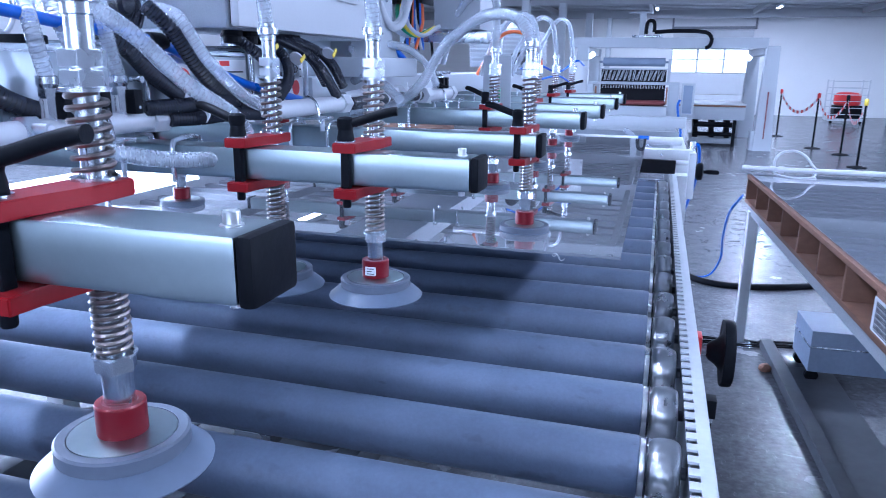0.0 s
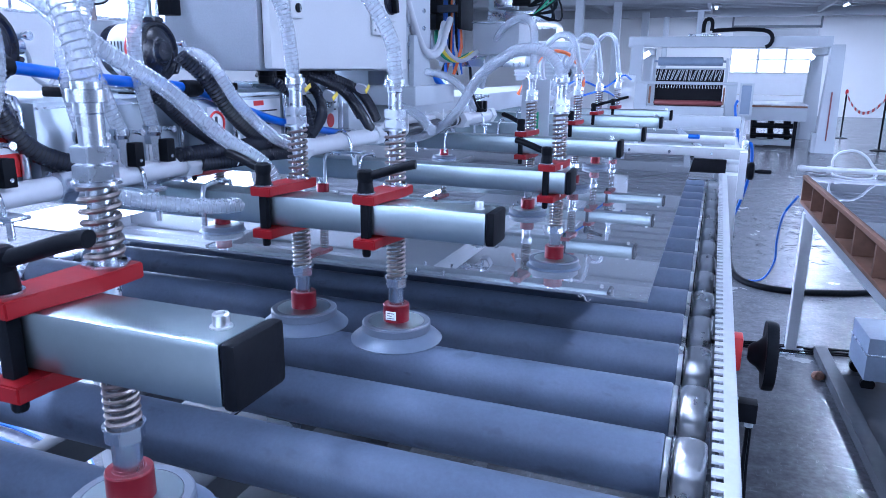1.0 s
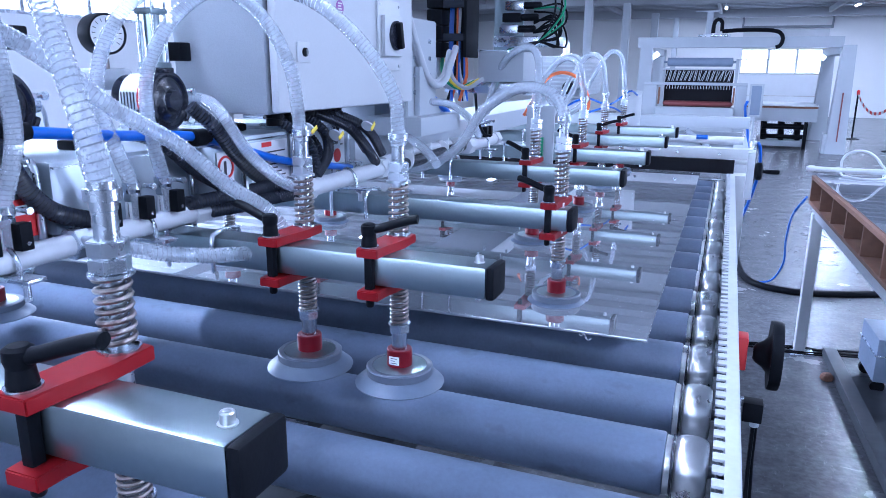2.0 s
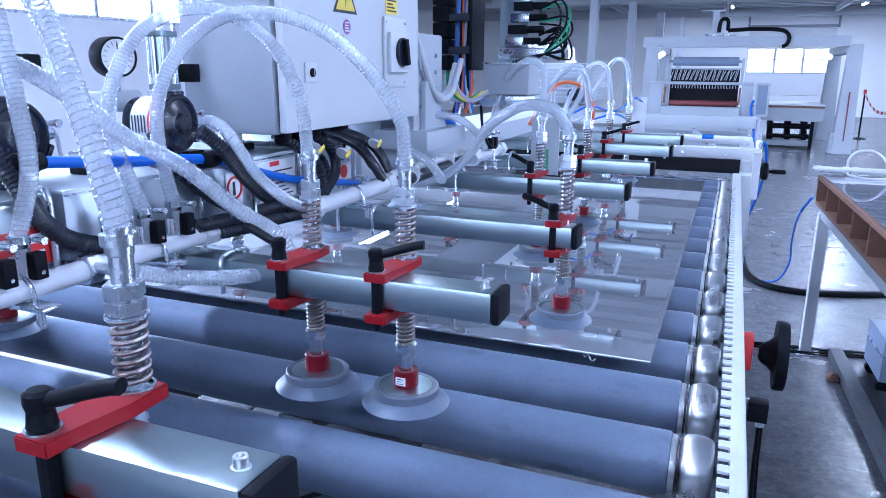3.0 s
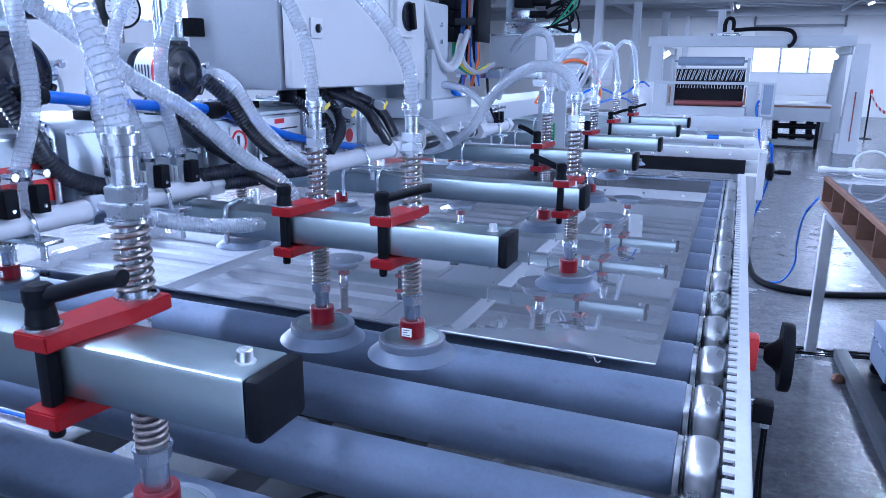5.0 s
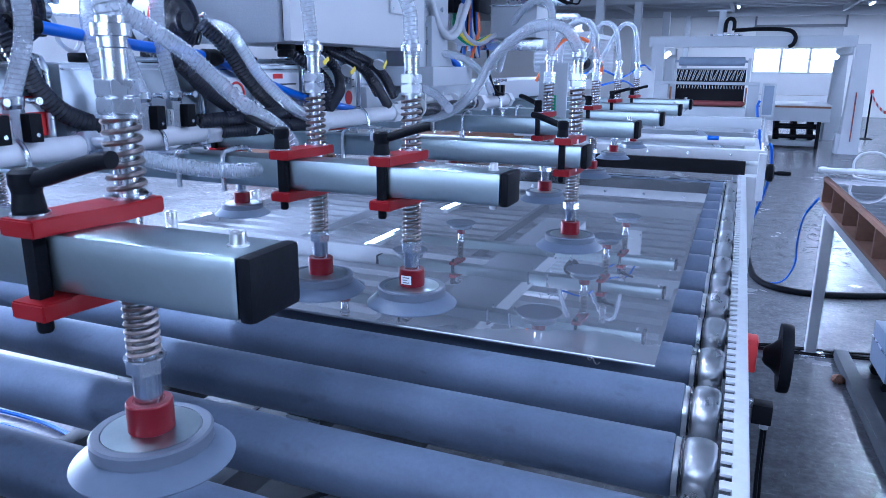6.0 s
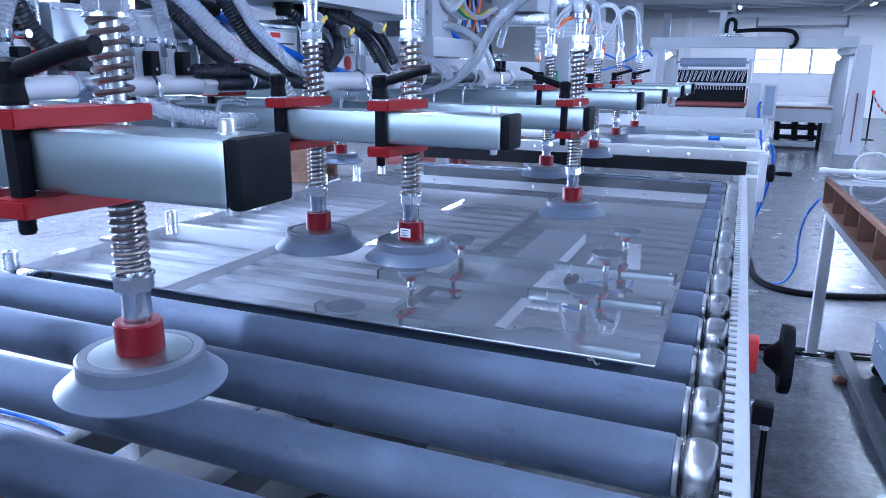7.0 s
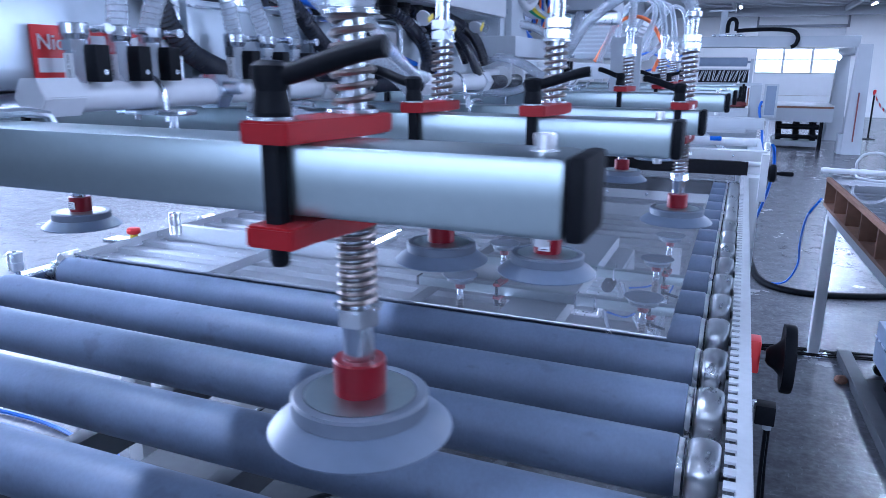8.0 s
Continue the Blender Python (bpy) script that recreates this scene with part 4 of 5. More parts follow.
for i in range(5):
    x = -.725 + i * .012
    mt = ["cable_grey", "cable_grey", "green", "yellow", "cable_grey"][i]
    part("cable", sweep([(x, .94, 1.40), (x, .93, 1.36), (x + .015, .925, 1.325), (x + .05, .93, 1.305), (x + .09, .95, 1.315 + .004 * i)], .0055, 8, .01), M[mt], ch)
conduit([(-.66, .62, 1.47), (-.655, .66, 1.40), (-.648, .70, 1.34), (-.64, .74, 1.315), (-.635, .79, 1.33), (-.64, .84, 1.37), (-.65, .90, 1.41)], .0085, "cable_grey", "thick grey cable in a low loop", 0)
conduit([(-.665, .62, 1.45), (-.66, .68, 1.37), (-.65, .74, 1.325), (-.645, .80, 1.34), (-.66, .88, 1.40)], .007, "cable_grey", "grey cable in a low loop", 0)
jb = rider(thing("junction_box", "open grey junction box under green and black cables", "junction box"))
part("body", box(-.605, -.478, .955, 1.13, 1.322, 1.402, .003), M["grey_box"], jb)
part("rim", box(-.608, -.475, .952, 1.133, 1.402, 1.406, .001), M["zinc"], jb)
part("support", box(-.72, -.47, 1.0, 1.08, 1.29, 1.32, .003), M["zinc"], jb)
mv = rider(thing("valve_island", "block of solenoid valves with plugs and cable loops", "valve block"))
part("rail", box(-.63, -.44, 1.16, 1.20, 1.42, 1.45, .003), M["zinc"], mv)
part("back_plate", box(-.64, -.55, 1.20, 1.21, 1.40, 1.75, .002), M["tube"], mv)
for i in range(4):
    part("solenoid", box(-.60 + i * .008, -.545 + i * .008, 1.12, 1.15, 1.455 + i * .032, 1.480 + i * .032, .004), M["black"] if i % 2 else M["zinc"], mv)
    part("plug", lathe([(.010, -.545 + i * .008), (.010, -.50 + i * .008), (.006, -.495 + i * .008)], "x", 14, (0, 1.135, 1.468 + i * .032)), M["black"], mv)
for i in range(14):
    z = 1.455 + .032 * (i % 4) + rng.uniform(-.006, .006)
    out = rng.uniform(.03, .10)
    mt = "green" if i in (2, 7) else "black"
    part("cable", sweep([(-.50, 1.13, z), (-.47 + out * .5, 1.12, z + rng.uniform(-.01, .03)), (-.45 + out * .5, 1.10, z - .04), (-.47, 1.07, 1.43), (-.52 - out * .3, 1.04, 1.408)], .0028, 6, .012), M[mt], mv)
pump = rider(thing("vacuum_pump", "grey ribbed vacuum pump with a chrome pipe bend", "pump"))
part("body", box(-.96, -.66, 2.7, 3.3, 1.225, 1.42, .012), M["grey_box"], pump)
for i in range(8):
    part("rib", box(-.963, -.655, 2.694, 2.70, 1.25 + i * .02, 1.258 + i * .02, .001), M["machine"], pump)
    part("rib", box(-.657, -.652, 2.72, 3.28, 1.25 + i * .02, 1.258 + i * .02, .001), M["machine"], pump)
part("bend", sweep([(-.76, 2.8, 1.42), (-.76, 2.8, 1.47), (-.77, 2.8, 1.495), (-.81, 2.8, 1.50), (-1.06, 2.8, 1.495)], .016, 14, .01), M["chrome"], pump)
part("flange", lathe([(.026, 1.42), (.026, 1.432)], "z", 20, (-.76, 2.8, 0)), M["chrome"], pump)
part("fan_motor", lathe([(.03, 2.60), (.032, 2.61), (.032, 2.69)], "y", 20, (-.70, 0, 1.27)), M["black"], pump)
tb = rider(thing("pump_bracket", "white bracket plate with bolts at the frame's end", "bracket"))
part("plate", box(-.43, -.36, 2.72, 2.728, 1.06, 1.26, .002), M["white"], tb)
for z in (1.08, 1.1, 1.235):
    for x in (-.42, -.37):
        part("bolt", lathe([(.005, 2.714), (.005, 2.72)], "y", 10, (x, 0, z)), M["zinc"], tb)
conduit([(-.62, 1.5, 1.2), (-.55, 1.55, 1.33), (-.47, 1.6, 1.335), (-.42, 1.62, 1.25), (-.44, 1.6, 1.17)], .006, "orange", "bright orange hose loop", 0)
conduit([(-.60, 2.0, 1.20), (-.52, 2.1, 1.24), (-.45, 2.3, 1.21), (-.40, 2.55, 1.26), (-.38, 2.7, 1.24)], .0045, "blue", "thin blue air hose", 0)
conduit([(-.55, 2.3, 1.17), (-.47, 2.45, 1.19), (-.42, 2.6, 1.15)], .0045, "blue", "thin blue air hose", 0)
conduit([(-.70, .70, 1.35), (-.68, .82, 1.28), (-.665, .9, 1.235), (-.68, .96, 1.215), (-.70, .9, 1.24), (-.69, .84, 1.26)], .0085, "blue", "loosely coiled bright blue air hose", 0)
conduit([(-.62, .98, 1.29), (-.615, .99, 1.22), (-.60, 1.0, 1.18), (-.585, 1.02, 1.17)], .004, "black", "thin black cable beside the pipe", 0)

# cable ties and tags on the conduits
for i, (x, y, z, lean) in enumerate(((-.625, .215, 1.236, 30), (-.606, .305, 1.247, 40), (-.632, .135, 1.252, 25))):
    tg = rider(thing("cable_tag", "small yellow tag tied to a conduit", "tag", pose(x + .012, y, z, lean, 0, 0), "yellow cable tags"))
    part("tag", box(-.0008, .0008, -.010, .010, -.0035, .0035, .0004), M["yellow"], tg)
    part("tie", lathe([(.0118, -.002), (.0124, -.0015), (.0124, .0015), (.0118, .002)], "y", 18, (-.012, 0, 0)), M["cable_grey"], tg)
for x, y, z, r in ((-.645, -.05, 1.159, .019), (-.632, .075, 1.159, .019), (-.626, .52, 1.157, .022), (-.626, .62, 1.158, .022), (-.628, .74, 1.158, .022), (-.63, .86, 1.156, .022)):
    tie = rider(thing("cable_tie", "white cable tie round the bundle", "cable tie", pose(x, y, z), "white cable ties"))
    part("band", lathe([(r, -.002), (r + .0012, -.0018), (r + .0012, .0018), (r, .002)], "y", 22), M["label"], tie)
    part("tail", box(r - .001, r + .001, -.0015, .0015, .004, .03, .0004), M["label"], tie)
# ---- the end of the conveyor ----
br = thing("end_bridge", "white cross bridge with black brush strip at the conveyor's end", "bridge")
part("brush", box(-1.55, .09, 2.63, 2.66, .925, .989, .003), M["fabric"], br, "black brush strip")
part("apron", box(-1.58, .06, 2.56, 2.63, .895, .899, .001), M["zinc"], br)
part("beam", box(-1.62, .165, 2.66, 2.74, .990, 1.038, .004), M["white"], br)
for i in range(9):
    part("bolt", lathe([(.007, 2.655), (.007, 2.66)], "y", 12, (-1.5 + i * .19, 0, 1.014)), M["zinc"], br)
part("guide_pipe", lathe([(.022, -1.2), (.022, .13)], "x", 20, (0, 3.2, 1.03)), M["pipe"], br)
for x in (-.98, -.105):
    part("air_motor", lathe([(.010, x), (.012, x + .003), (.012, x + .055), (.009, x + .058)], "x", 18, (0, 3.1, 1.052)), M["blue"], br, "blue cylinder")
part("end_block", box(.06, .16, 2.66, 3.25, .86, .97, .006), M["white"], br)
part("valve", lathe([(.015, 1.0), (.015, 1.06), (.01, 1.065)], "z", 14, (.17, 2.85, 0)), M["chrome"], br)
part("support", box(.09, .15, 2.55, 2.66, .60, .93, .004), M["white"], br)
for x in (-1.5, .04):
    part("leg", box(x, x + .06, 2.68, 2.74, 0, .97, .003), M["white"], br)


def hand_wheel(x, y, z, r):
    w = thing("hand_wheel", "black lobed hand wheel on a red bearing block", "hand wheel", pose(x, y, z), "hand wheels")
    part("block", box(-.055, -.018, -.024, .024, -.04, .04, .005), M["red_plain"], w, "red bearing block")
    part("spindle", lathe([(.010, -.02), (.010, .01)], "x", 16), M["steel_dark"], w)
    own = lathe([(.014, -.006), (.022, .0), (.03, .014), (.045, .028), (.06, .030), (r, .028), (r + .002, .034), (r + .002, .046), (r, .052), (.03, .050)], "x", 48)
    for v in own.verts:
        a = math.atan2(v.co.z, v.co.y)
        rad = math.hypot(v.co.y, v.co.z)
        if rad > .04:
            k = 1 + .018 * math.cos(7 * a)
            v.co.y, v.co.z = v.co.y * k, v.co.z * k
    part("wheel", own, M["black"], w, "black lobed wheel")
    return w


hand_wheel(.152, .75, .765, .078)
kn = thing("side_knob", "black star knob with a side handle", "knob", pose(.165, 2.35, .98))
part("knob", lathe([(.012, 0), (.03, .004), (.038, .012), (.038, .028), (.03, .034), (.01, .035)], "x", 24), M["black"], kn)
part("handle", lathe([(.007, .035), (.007, .045), (.010, .05), (.010, .095), (.006, .1)], "x", 14), M["black"], kn)
part("plate", box(-.03, 0, -.03, .03, -.12, .08, .003), M["white"], kn)
sb = thing("sensor_box", "small dark sensor housing with two hanging cables", "sensor", pose(.16, .75, .62))
part("housing", box(-.022, .022, -.02, .02, -.022, .026, .003), M["black"], sb)
part("arm", box(-.06, -.02, -.006, .006, .01, .03, .001), M["zinc"], sb)
part("gland", lathe([(.010, -.038), (.010, -.022)], "z", 14, (.008, 0, 0)), M["grey_box"], sb)
part("cable", sweep([(.006, 0, -.03), (.008, .0, -.2), (.02, -.02, -.38), (.09, -.08, -.52), (.2, -.15, -.605)], .005, 8, .03), M["black"], sb)
part("cable", sweep([(.012, 0, -.03), (.016, .01, -.18), (.035, .0, -.36), (.12, -.04, -.54), (.24, -.1, -.607)], .004, 8, .03), M["black"], sb)
part("cable", sweep([(-.05, -.08, -.45), (.05, -.12, -.58), (.12, -.2, -.61), (.2, -.3, -.612)], .0035, 8, .03), M["yellow"], sb)

# ---- hoses and cables on the floor ----


def floor_cable(label, points, r, material, category="cable"):
    c = thing("floor_cable", label, category)
    part("cable", sweep(points, r, 10, .03), M[material], c)


floor_cable("thick black hose lying on the concrete", [(.20, 4.9, .02), (.22, 4.5, .02), (.256, 4.2, .02), (.35, 4.02, .02), (.55, 3.95, .02), (.85, 4.02, .02), (1.3, 4.2, .02), (2.0, 4.3, .02)], .022, "black", "hose")
floor_cable("blue air hose hanging from the bridge end", [(.19, 2.85, 1.055), (.201, 2.85, 1.03), (.212, 2.95, .924), (.202, 3.1, .786), (.169, 3.3, .609), (.11, 3.40, .45), (.08, 3.6, .2), (.10, 4.0, .012)], .008, "blue", "hose")
floor_cable("thin blue hose running up to the table", [(.21, 4.5, .012), (.232, 4.3, .012), (.295, 4.15, .012), (.404, 4.0, .065), (.449, 3.8, .236), (.43, 3.6, .423), (.421, 3.3, .631), (.452, 3.05, .775)], .006, "blue", "hose")
for i in range(6):
    o = rng.uniform(-.03, .03)
    floor_cable("thin dark cable lying across the floor", [(.12, 2.83 + o, .008), (.3, 2.86 + rng.uniform(-.03, .03), .01 + .004 * i), (.5, 2.88 + o + .01 * i, .008), (.75, 2.95 + rng.uniform(-.06, .06), .008), (1.2, 3.0 + o, .008)], .005, "black")
floor_cable("cables lying under the rail", [(.12, .2, .01), (.25, .35, .01), (.4, .3, .01), (.55, .1, .01)], .006, "black")
rb = thing("paper_scrap", "crumpled brown scrap lying on the concrete", "scrap", pose(.586, 2.56, 0, 0, 0, 35))
own = bmesh.new()
bmesh.ops.create_icosphere(own, subdivisions=2, radius=.03)
for v in own.verts:
    v.co = Vector((v.co.x * 1.1, v.co.y * .8, max(-.018, v.co.z * .8))) * (1 + .25 * noise.noise(v.co * 40))
turned(own, pose(0, 0, .019))
part("scrap", own, M["chip"], rb, smooth=False)

# ---- table with a pallet and a clear sheet ----
# The near and right ends are extended out of view to block lamp light
tbl = thing("work_table", "steel table frame with grey legs beside the conveyor", "table", pose(.455, 2.98, 0, 0, 0, 2.8))
for x, y in ((.012, -.05), (1.9, -.05), (1.9, -3.2)):
    part("leg", box(x, x + .05, y - .05, y, 0, .72, .003), M["white"], tbl)
    part("foot", box(x - .03, x + .09, y - .09, y + .03, 0, .008, .001), M["zinc"], tbl)
part("rail", box(.02, .07, -3.25, -.02, .70, .755, .004), M["grey_box"], tbl)
part("rail", box(.07, 1.95, -.09, -.04, .70, .755, .004), M["grey_box"], tbl)
part("rail", box(1.90, 1.95, -3.25, -.02, .70, .755, .004), M["grey_box"], tbl)
part("base_rail", box(.14, .20, -2.0, -.10, .0, .05, .003), M["dull"], tbl)
part("base_rail", box(.20, .42, -2.0, -.35, .0, .012, .002), M["dull"], tbl)
part("motor_box", box(.27, .75, -.52, -.22, .06, .26, .006), M["drum_blue"], tbl)
part("motor_box_lid", box(.265, .755, -.525, -.215, .18, .186, .001), M["zinc"], tbl)
for x, y in ((.3, -.26), (.3, -.48)):
    part("caster", lathe([(.028, -.012), (.03, -.01), (.03, .01), (.028, .012)], "y", 18, (x, y, .03)), M["black"], tbl)
# Deck made longer and wider than seen, to shade the floor below
plt = thing("pallet", "reddish wooden pallet with open slots, lying on the table", "pallet", pose(.455, 2.98, .757, 0, 0, 2.8))
part("deck", box(0, 2.0, -3.3, 0, .122, .140, .002), M["chip"], plt, "chipboard deck")
part("bottom_board", box(0, 2.0, -3.3, 0, 0, .016, .002), M["wood"], plt)
for i in range(12):
    y = -.012 - i * .285
    for x in (0, .5, 1.0, 1.6):
        part("spacer", box(x, x + .22, y - .018, y, .016, .122, .002), M["wood"], plt)
bar = part("barcode_label", box(-.0025, -.0005, -2.17, -1.99, .024, .112), M["label"], plt, "white barcode label")
for i in range(16):
    part("barcode_line", box(-.0034, -.0025, -2.15, -2.01, .030 + i * .0048, .030 + i * .0048 + (.0032 if i % 3 else .0018)), M["ink"], plt)
part("plug", box(-.0005, .05, -2.17, -1.99, .016, .122, .002), M["chip"], plt)
# Lengthened out of view with the deck
gs = tagged(part("clear_sheet", box(.012, 1.98, -3.28, -.02, 0, .006, .001), M["sheet"], at=pose(.455, 2.98, .8985, 0, 0, 2.8), smooth=False), "glossy pale sheet lying on the pallet", "sheet")
pp = thing("air_pipe", "white pipe with a hose loop along the table's edge", "pipe", pose(.455, 2.97, .93))
part("pipe", lathe([(.013, -.03), (.013, 1.3)], "x", 20), M["pipe"], pp)
for x in (-.02, .10, .14):
    part("collar", lathe([(.0165, x), (.0165, x + .025)], "x", 20), M["pipe"], pp)
part("stand", box(.3, .32, -.01, .01, -.026, 0, .001), M["zinc"], pp)
part("stand", box(1.0, 1.02, -.01, .01, -.026, 0, .001), M["zinc"], pp)
part("hose_loop", sweep([(.12, 0, .015), (.12, 0, .05), (.15, .01, .085), (.21, .01, .095), (.26, .0, .07), (.29, -.01, .03), (.31, -.01, .012)], .006, 10, .01), M["cable_grey"], pp, "pale hose loop")
part("hose_loop", sweep([(.12, -.01, -.012), (.13, -.06, -.02), (.20, -.12, -.022), (.28, -.08, -.022), (.31, -.02, -.015)], .005, 10, .01), M["cable_grey"], pp)

# ---- the far machine under its portal ----
por = thing("portal_frame", "pale grey machine portal with tapered legs", "portal")
part("beam", box(-1.65, 1.76, 13.2, 13.5, 1.80, 1.985, .01), M["machine"], por)
for y in (13.2, 16.0):
    for xs in (1, -1):
        c = 1.72 if xs > 0 else -1.60
        own = bmesh.new()
        lo = [own.verts.new((c + dx, y + dy, 0)) for dx, dy in ((-.045, -.1), (.265, -.1), (.265, .2), (-.045, .2))]
        hi = [own.verts.new((c + dx, y + dy, 1.84)) for dx, dy in ((.02, -.05), (.23, -.05), (.23, .15), (.02, .15))]
        own.faces.new(lo[::-1])
        own.faces.new(hi)
        for i in range(4):
            own.faces.new((lo[i], lo[(i + 1) % 4], hi[(i + 1) % 4], hi[i]))
        part("leg", own, M["machine"], por, smooth=False)
    part("side_plate", box(1.62, 1.72, y - .05, y + .2, 0, .35, .01), M["machine"], por)
for x in (1.72, -1.62):
    part("side_beam", box(x, x + .22, 13.5, 16.0, 1.70, 1.84, .01), M["machine"], por)
part("beam", box(-1.6, 1.75, 16.0, 16.2, 1.93, 2.05, .01), M["machine"], por)
part("slot", box(1.825, 1.842, 13.07, 13.13, .22, 1.05, .003), M["brown"], por, "long dark slot cover")
for x in (1.45, -1.35):
    part("corner_lamp", turned(box(-.08, .08, -.04, .04, -.04, .04, .012), pose(x, 13.45, 1.66, 0, 35 if x > 0 else -35, 0)), M["lamp"], por, "glowing corner lamp")
mast = thing("mast", "white mast with cable chain on top of the portal", "mast")
part("post", box(-.48, -.37, 13.25, 13.4, 1.985, 2.42, .005), M["machine"], mast)
part("top", box(-.68, -.27, 13.28, 13.36, 2.42, 2.445, .004), M["machine"], mast)
part("carriage", box(-.60, -.05, 13.22, 13.46, 1.99, 2.03, .005), M["zinc"], mast)
part("chain", sweep([(-.35, 13.22, 2.05), (-.35, 13.22, 2.18), (-.32, 13.22, 2.27), (-.25, 13.22, 2.28), (-.21, 13.22, 2.22), (-.21, 13.22, 2.08)], .035, 8, .05), M["black"], mast, "black cable chain")
part("chain", sweep([(-.20, 13.18, 2.08), (.2, 13.18, 2.10), (.58, 13.18, 2.09), (.74, 13.18, 2.05), (.80, 13.18, 1.95), (.77, 13.18, 1.84), (.70, 13.18, 1.80)], .035, 8, .05), M["black"], mast, "black cable chain")
coater = thing("roller_machine", "roller machine with blue drum, dark strip curtains and red roller", "machine")
part("drum", lathe([(.02, -1.17), (.02, -1.08), (.075, -1.07), (.077, -1.06), (.077, .02), (.075, .03), (.02, .04), (.02, .12)], "x", 28, (0, 13.0, 1.545)), M["drum_blue"], coater, "blue-grey drum")
part("frame", box(-1.17, .13, 12.95, 13.05, 1.405, 1.432, .005), M["machine"], coater)
part("frame", box(-1.45, .313, 12.88, 13.05, 1.14, 1.19, .005), M["machine"], coater)
part("back", box(-1.10, .07, 13.06, 13.08, .70, 1.405), M["fabric"], coater)
for i in range(46):
    x = -1.08 + i * .0245
    part("strip", turned(box(-.006, .006, -.003, .003, -.095, .095), pose(x, 13.03, 1.305, 0, 16 + rng.uniform(-9, 9), 0)), M["cable_grey"] if i % 3 != 1 else M["fabric"], coater)
    if i % 2:
        part("strip", turned(box(-.006, .006, -.003, .003, -.03, .03), pose(x, 13.02, 1.10, 0, rng.uniform(-14, 14), 0)), M["label"], coater)
part("red_roller", lathe([(.02, -1.10), (.048, -1.06), (.048, .06), (.02, .10)], "x", 24, (0, 12.98, .815)), M["brown"], coater, "red-brown roller")
for x0, x1 in ((-1.45, -1.22), (.13, .313)):
    part("side_plate", box(x0, x1, 12.9, 13.2, 0, 1.139, .008), M["machine"], coater)
for x in (-1.19, .085):
    part("yellow_edge", box(x, x + .03, 12.89, 12.95, .80, 1.10, .003), M["chip"], coater)
    part("pillar", box(x, x + .05, 12.97, 13.05, 1.19, 1.60, .004), M["machine"], coater)
part("apron", box(-1.215, .125, 12.85, 13.1, .15, .755, .006), M["machine"], coater)
pan = thing("swing_panel", "dark glazed operator panel on the machine", "panel", pose(.345, 12.5, .63))
for x in (0, .19):
    part("frame", box(x, x + .035, -.02, .03, 0, .555, .004), M["machine"], pan)
for z in (0, .52):
    part("frame", box(.035, .19, -.02, .03, z, z + .035, .004), M["machine"], pan)
part("pane", box(.035, .19, 0, .008, .035, .52), M["drum_blue"], pan)
part("post", box(.09, .13, .0, .05, -.63, 0, .004), M["machine"], pan)
floor_cable("blue hose hanging beside the machine", [(.33, 12.4, .90), (.30, 12.38, .8), (.33, 12.36, .6), (.38, 12.36, .4), (.40, 12.36, .2), (.44, 12.34, .03), (.5, 12.3, .022)], .022, "blue", "hose")
mid = thing("transfer_table", "white transfer table with side rails behind the bridge", "machine table")
part("front_panel", box(-1.2, .20, 5.0, 5.1, .965, 1.05, .006), M["machine"], mid)
part("lower_panel", box(-1.15, .16, 5.2, 5.25, .70, .92, .004), M["machine"], mid)
part("brace", turned(box(-.02, .02, -.01, .01, -.18, .18, .004), pose(-.12, 5.15, .83, 0, -55, 0)), M["zinc"], mid)
part("side", box(.10, .19, 3.4, 5.0, .80, .90, .005), M["machine"], mid)
part("side", box(-1.2, -1.1, 3.4, 5.0, .80, .90, .005), M["machine"], mid)
for x in (-1.18, .12):
    for y in (3.5, 4.9):
        part("leg", box(x, x + .06, y, y + .06, 0, .80, .003), M["machine"], mid)
cart = thing("lift_cart", "low lift table with dark scissor frame and a board on top", "lift table")
part("board", box(.35, 1.55, 13.7, 15.2, .74, .775, .003), M["chip"], cart, "board stack")
part("board", box(.35, 1.56, 13.69, 15.2, .776, .80, .003), M["label"], cart)
part("top", box(.35, 1.55, 13.7, 15.2, .50, .735, .005), M["machine"], cart)
part("base", box(.62, 1.42, 13.8, 15.0, .04, .14, .006), M["grey_box"], cart)
for x in (.70, 1.0, 1.28):
    part("scissor", turned(box(-.05, .05, -.3, .3, -.05, .05, .01), pose(x, 14.1, .32, 25, 0, 0)), M["black"], cart)
    part("scissor", turned(box(-.04, .04, -.3, .3, -.05, .05, .01), pose(x, 14.1, .32, -25, 0, 0)), M["black"], cart)
part("cross_tube", lathe([(.05, .66), (.05, 1.38)], "x", 16, (0, 13.85, .40)), M["black"], cart)
part("cross_tube", lathe([(.04, .66), (.04, 1.38)], "x", 16, (0, 13.82, .22)), M["black"], cart)
part("end_leg", box(1.36, 1.42, 13.72, 13.8, 0, .50, .005), M["black"], cart)


def barrier_post(x, y, head, h=.95):
    p = thing("barrier_post", "slim black barrier post with a round foot", "post", pose(x, y, 0), "barrier posts")
    part("foot", lathe([(.14, 0), (.14, .01), (.04, .03)], "z", 20), M["black"], p)
    part("pole", lathe([(.018, .02), (.018, h)], "z", 14), M["black"], p)
    part("head", lathe([(.025, h - .02), (.03, h), (.03, h + .06), (.015, h + .08)], "z", 14), head, p)


posts = [(2.83, 14.0, "red_plain"), (2.95, 11.2, "yellow"), (3.10, 13.0, "black"), (2.55, 16.5, "red_plain")]
for x, y, hd in posts:
    barrier_post(x, y, M[hd])


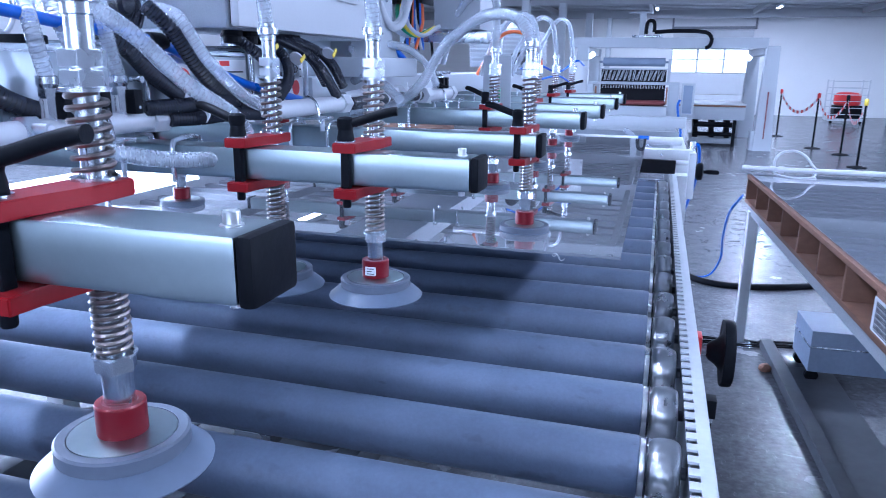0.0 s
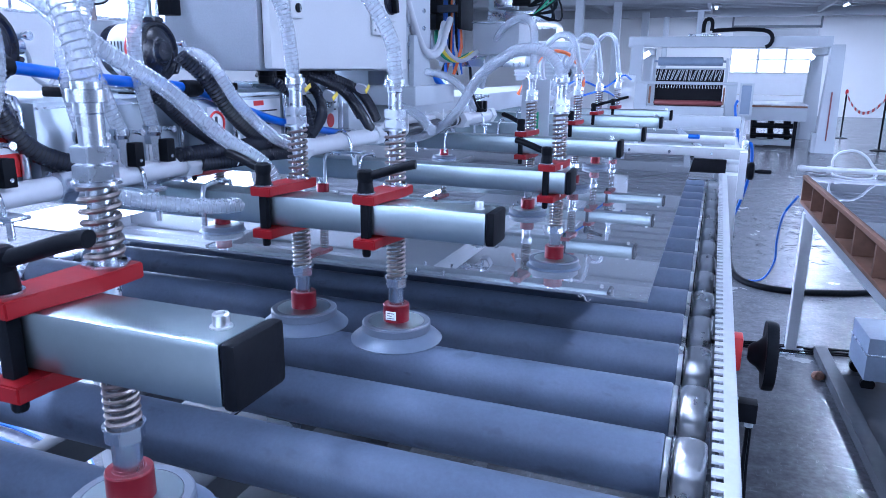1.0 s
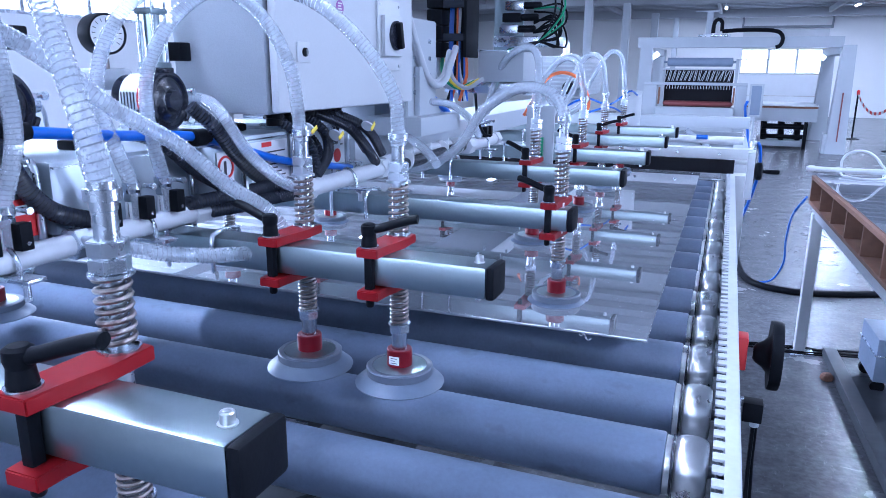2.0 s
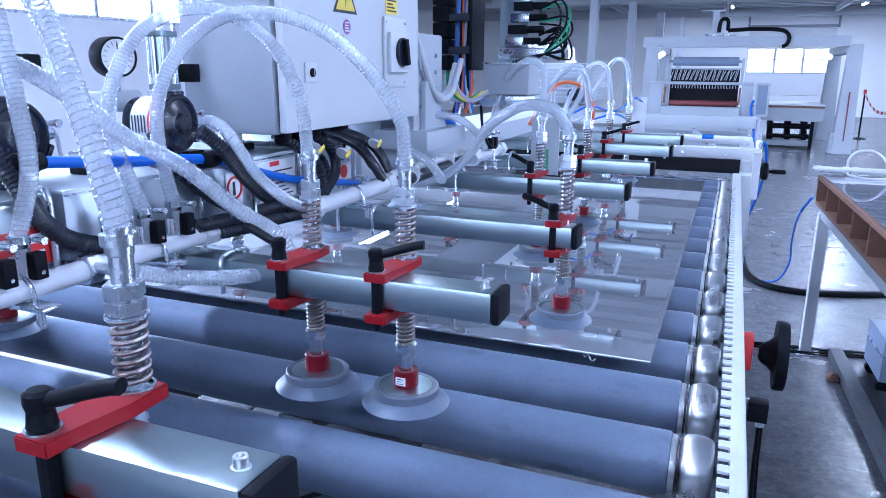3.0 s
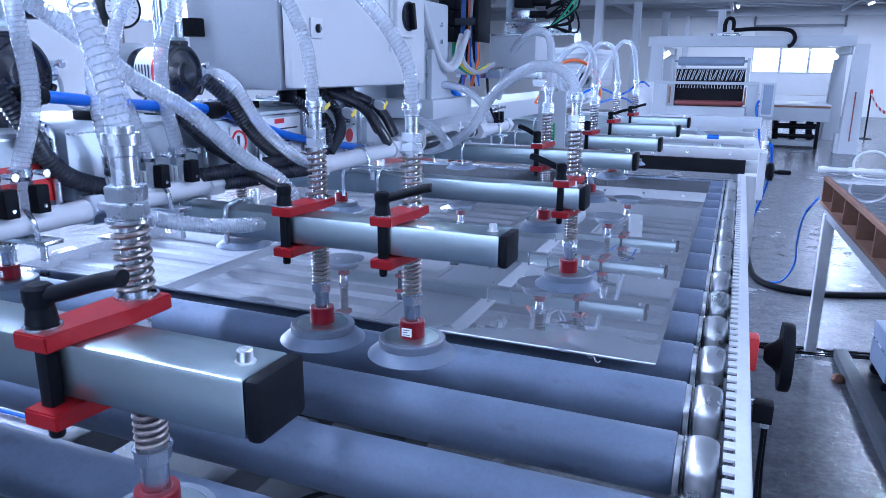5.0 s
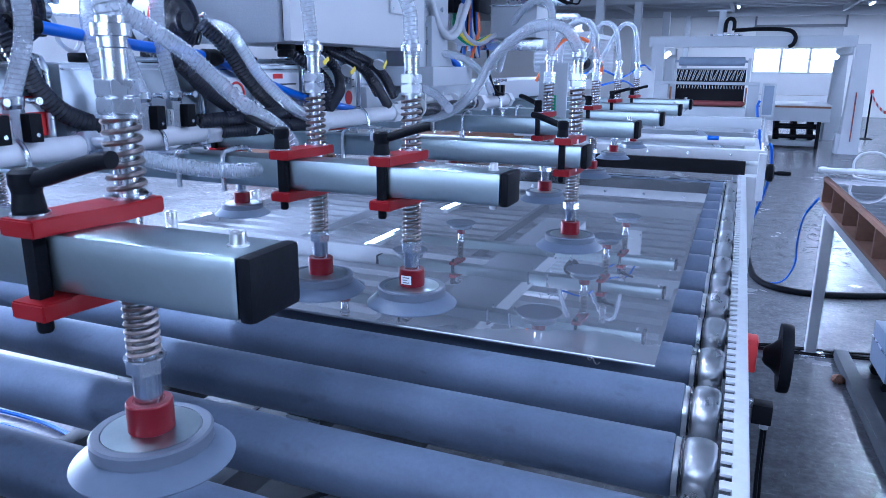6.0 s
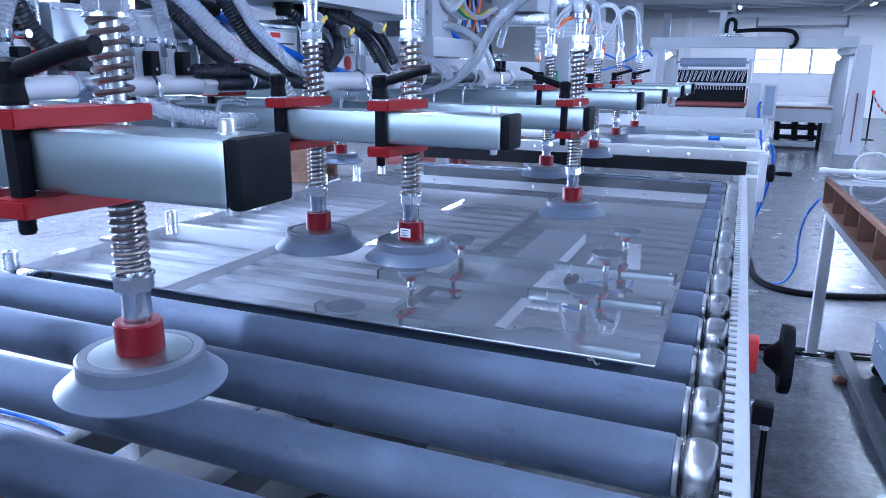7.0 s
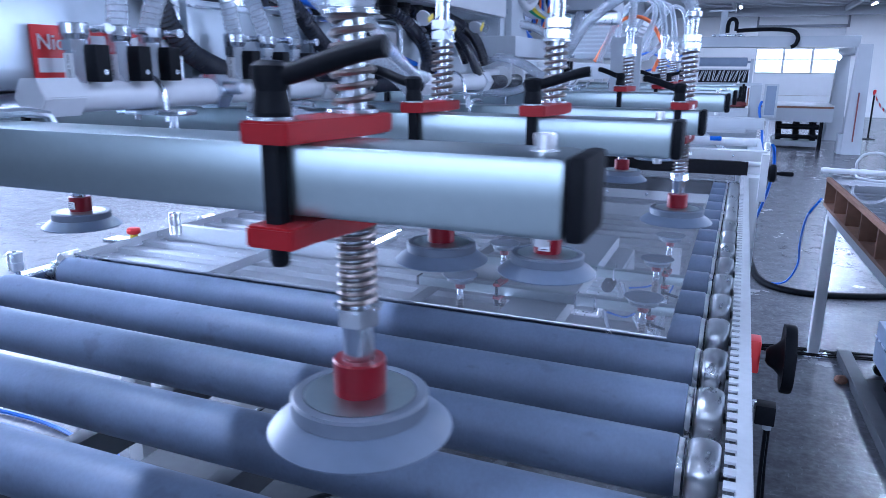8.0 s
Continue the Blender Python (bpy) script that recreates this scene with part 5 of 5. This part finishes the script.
def tape(a, b):
    t = thing("barrier_tape", "sagging red and white barrier tape", "tape")
    a, b = Vector(a), Vector(b)
    n = 18
    for i in range(n):
        pts = []
        for s in (i / n, (i + 1) / n):
            p = a.lerp(b, s)
            p.z -= .34 * 4 * s * (1 - s)
            pts.append(p)
        own = bmesh.new()
        vs = [own.verts.new(q) for q in (pts[0], pts[1], pts[1] + Vector((0, 0, .06)), pts[0] + Vector((0, 0, .06)))]
        own.faces.new(vs)
        bmesh.ops.solidify(own, geom=own.faces[:], thickness=.002)
        part("stripe", own, M["red_plain"] if i % 2 else M["label"], t, smooth=False)


tape((2.83, 14.0, .92), (3.10, 13.0, .92))
tape((3.10, 13.0, .92), (2.95, 11.2, .92))
tape((2.55, 16.5, .92), (2.83, 14.0, .92))
cage = thing("wire_cage", "white wire cage trolley with red goods inside", "cage trolley", pose(4.55, 21.5, 0))
for x in (0, .9):
    for y in (0, .7):
        part("post", box(x, x + .04, y, y + .04, .08, 1.2, .004), M["white"], cage)
for i in range(6):
    part("bar", box(0, .94, -.005, .012, .25 + i * .18, .27 + i * .18), M["white"], cage)
    part("bar", box(0, .94, .70, .715, .25 + i * .18, .27 + i * .18), M["white"], cage)
part("base", box(0, .94, 0, .74, .08, .14, .005), M["white"], cage)
part("crate", box(.15, .85, .1, .65, .141, .50, .02), M["black"], cage)
part("drum", lathe([(.30, .501), (.34, .55), (.34, .78), (.25, .85), (.05, .87)], "z", 24, (.5, .37, 0)), M["red_plain"], cage, "red drum")
for x in (.08, .82):
    part("caster", lathe([(.04, -.02), (.04, .02)], "y", 14, (x, .04, .04)), M["black"], cage)
bins = thing("material_rack", "dark rack with pale and blue bins", "rack", pose(5.9, 20.5, 0))
for x in (0, 1.5):
    part("post", box(x, x + .06, 0, .06, 0, 1.5, .004), M["steel_dark"], bins)
    part("post", box(x, x + .06, .6, .66, 0, 1.5, .004), M["steel_dark"], bins)
for z in (.15, .7, 1.3):
    part("shelf", box(0, 1.56, 0, .66, z, z + .04, .004), M["drum_blue"], bins)
for i in range(3):
    part("bin", box(.1 + i * .5, .5 + i * .5, .05, .6, .19, .5, .02), M["drum_blue"], bins)
    part("bin", box(.1 + i * .5, .5 + i * .5, .05, .6, .74, 1.0, .02), M["label"], bins)

# stacked pallets on the floor beyond the lifting frame
for i, (x, y) in enumerate(((-5.0, 8.6), (-6.0, 6.4), (-4.4, 10.2))):
    st = thing("pallet_stack", "stack of brown wooden pallets on the floor", "pallets", pose(x, y, 0, 0, 0, 8 * i))
    for k in range(3):
        z = k * .145
        for j in range(5):
            part("board", box(0, 1.2, j * .18, j * .18 + .12, z + .12, z + .142, .003), M["wood"], st)
        for j in (0, .34, .68):
            part("bearer", box(0, 1.2, j, j + .1, z, z + .119, .003), M["brown" if i == 0 else "wood"], st)
eb = thing("stop_button", "red mushroom stop button on a pale bracket", "button", pose(-1.66, .66, .868))
part("bracket", box(-.10, .03, -.03, .03, 0, .012, .002), M["zinc"], eb)
part("stem", lathe([(.012, .012), (.012, .03)], "z", 16), M["yellow"], eb)
part("button", lathe([(.010, .03), (.020, .034), (.021, .044), (.018, .05), (.008, .052)], "z", 22), M["red_plain"], eb)
for y in (.42, .98, 1.45, 1.86):
    lc = thing("edge_clamp", "small zinc clamp on the conveyor edge", "clamp", pose(-1.65, y, .868), "edge clamps")
    part("base", box(-.03, .02, -.04, .04, 0, .010, .002), M["zinc"], lc)
    part("cam", lathe([(.018, -.03), (.020, -.028), (.020, .028), (.018, .03)], "y", 18, (0, 0, .014)), M["chrome"], lc)

def motions():
    rows = [(t, dx, dz) for t, dx, dz in LIFT]
    for ob in RIDERS:
        base = ob.matrix_basis.copy()
        walk(ob, [(t, Matrix.Translation((dx, 0, dz)) @ base) for t, dx, dz in rows])
    walk(sheet, [(t, pose(SHEET_BASE[0], SHEET_BASE[1] + dy, SHEET_BASE[2] + dz)) for t, dy, dz in SHEET])
    turn = [(0, 0)] + [(t, dy) for t, dy, dz in SHEET if t >= 7.1]
    for ob, k in ROLLERS:
        base = ob.matrix_basis.copy()
        walk(ob, [(t, base @ pose(0, 0, 0, -math.degrees(dy / RAD))) for t, dy in turn])


motions()
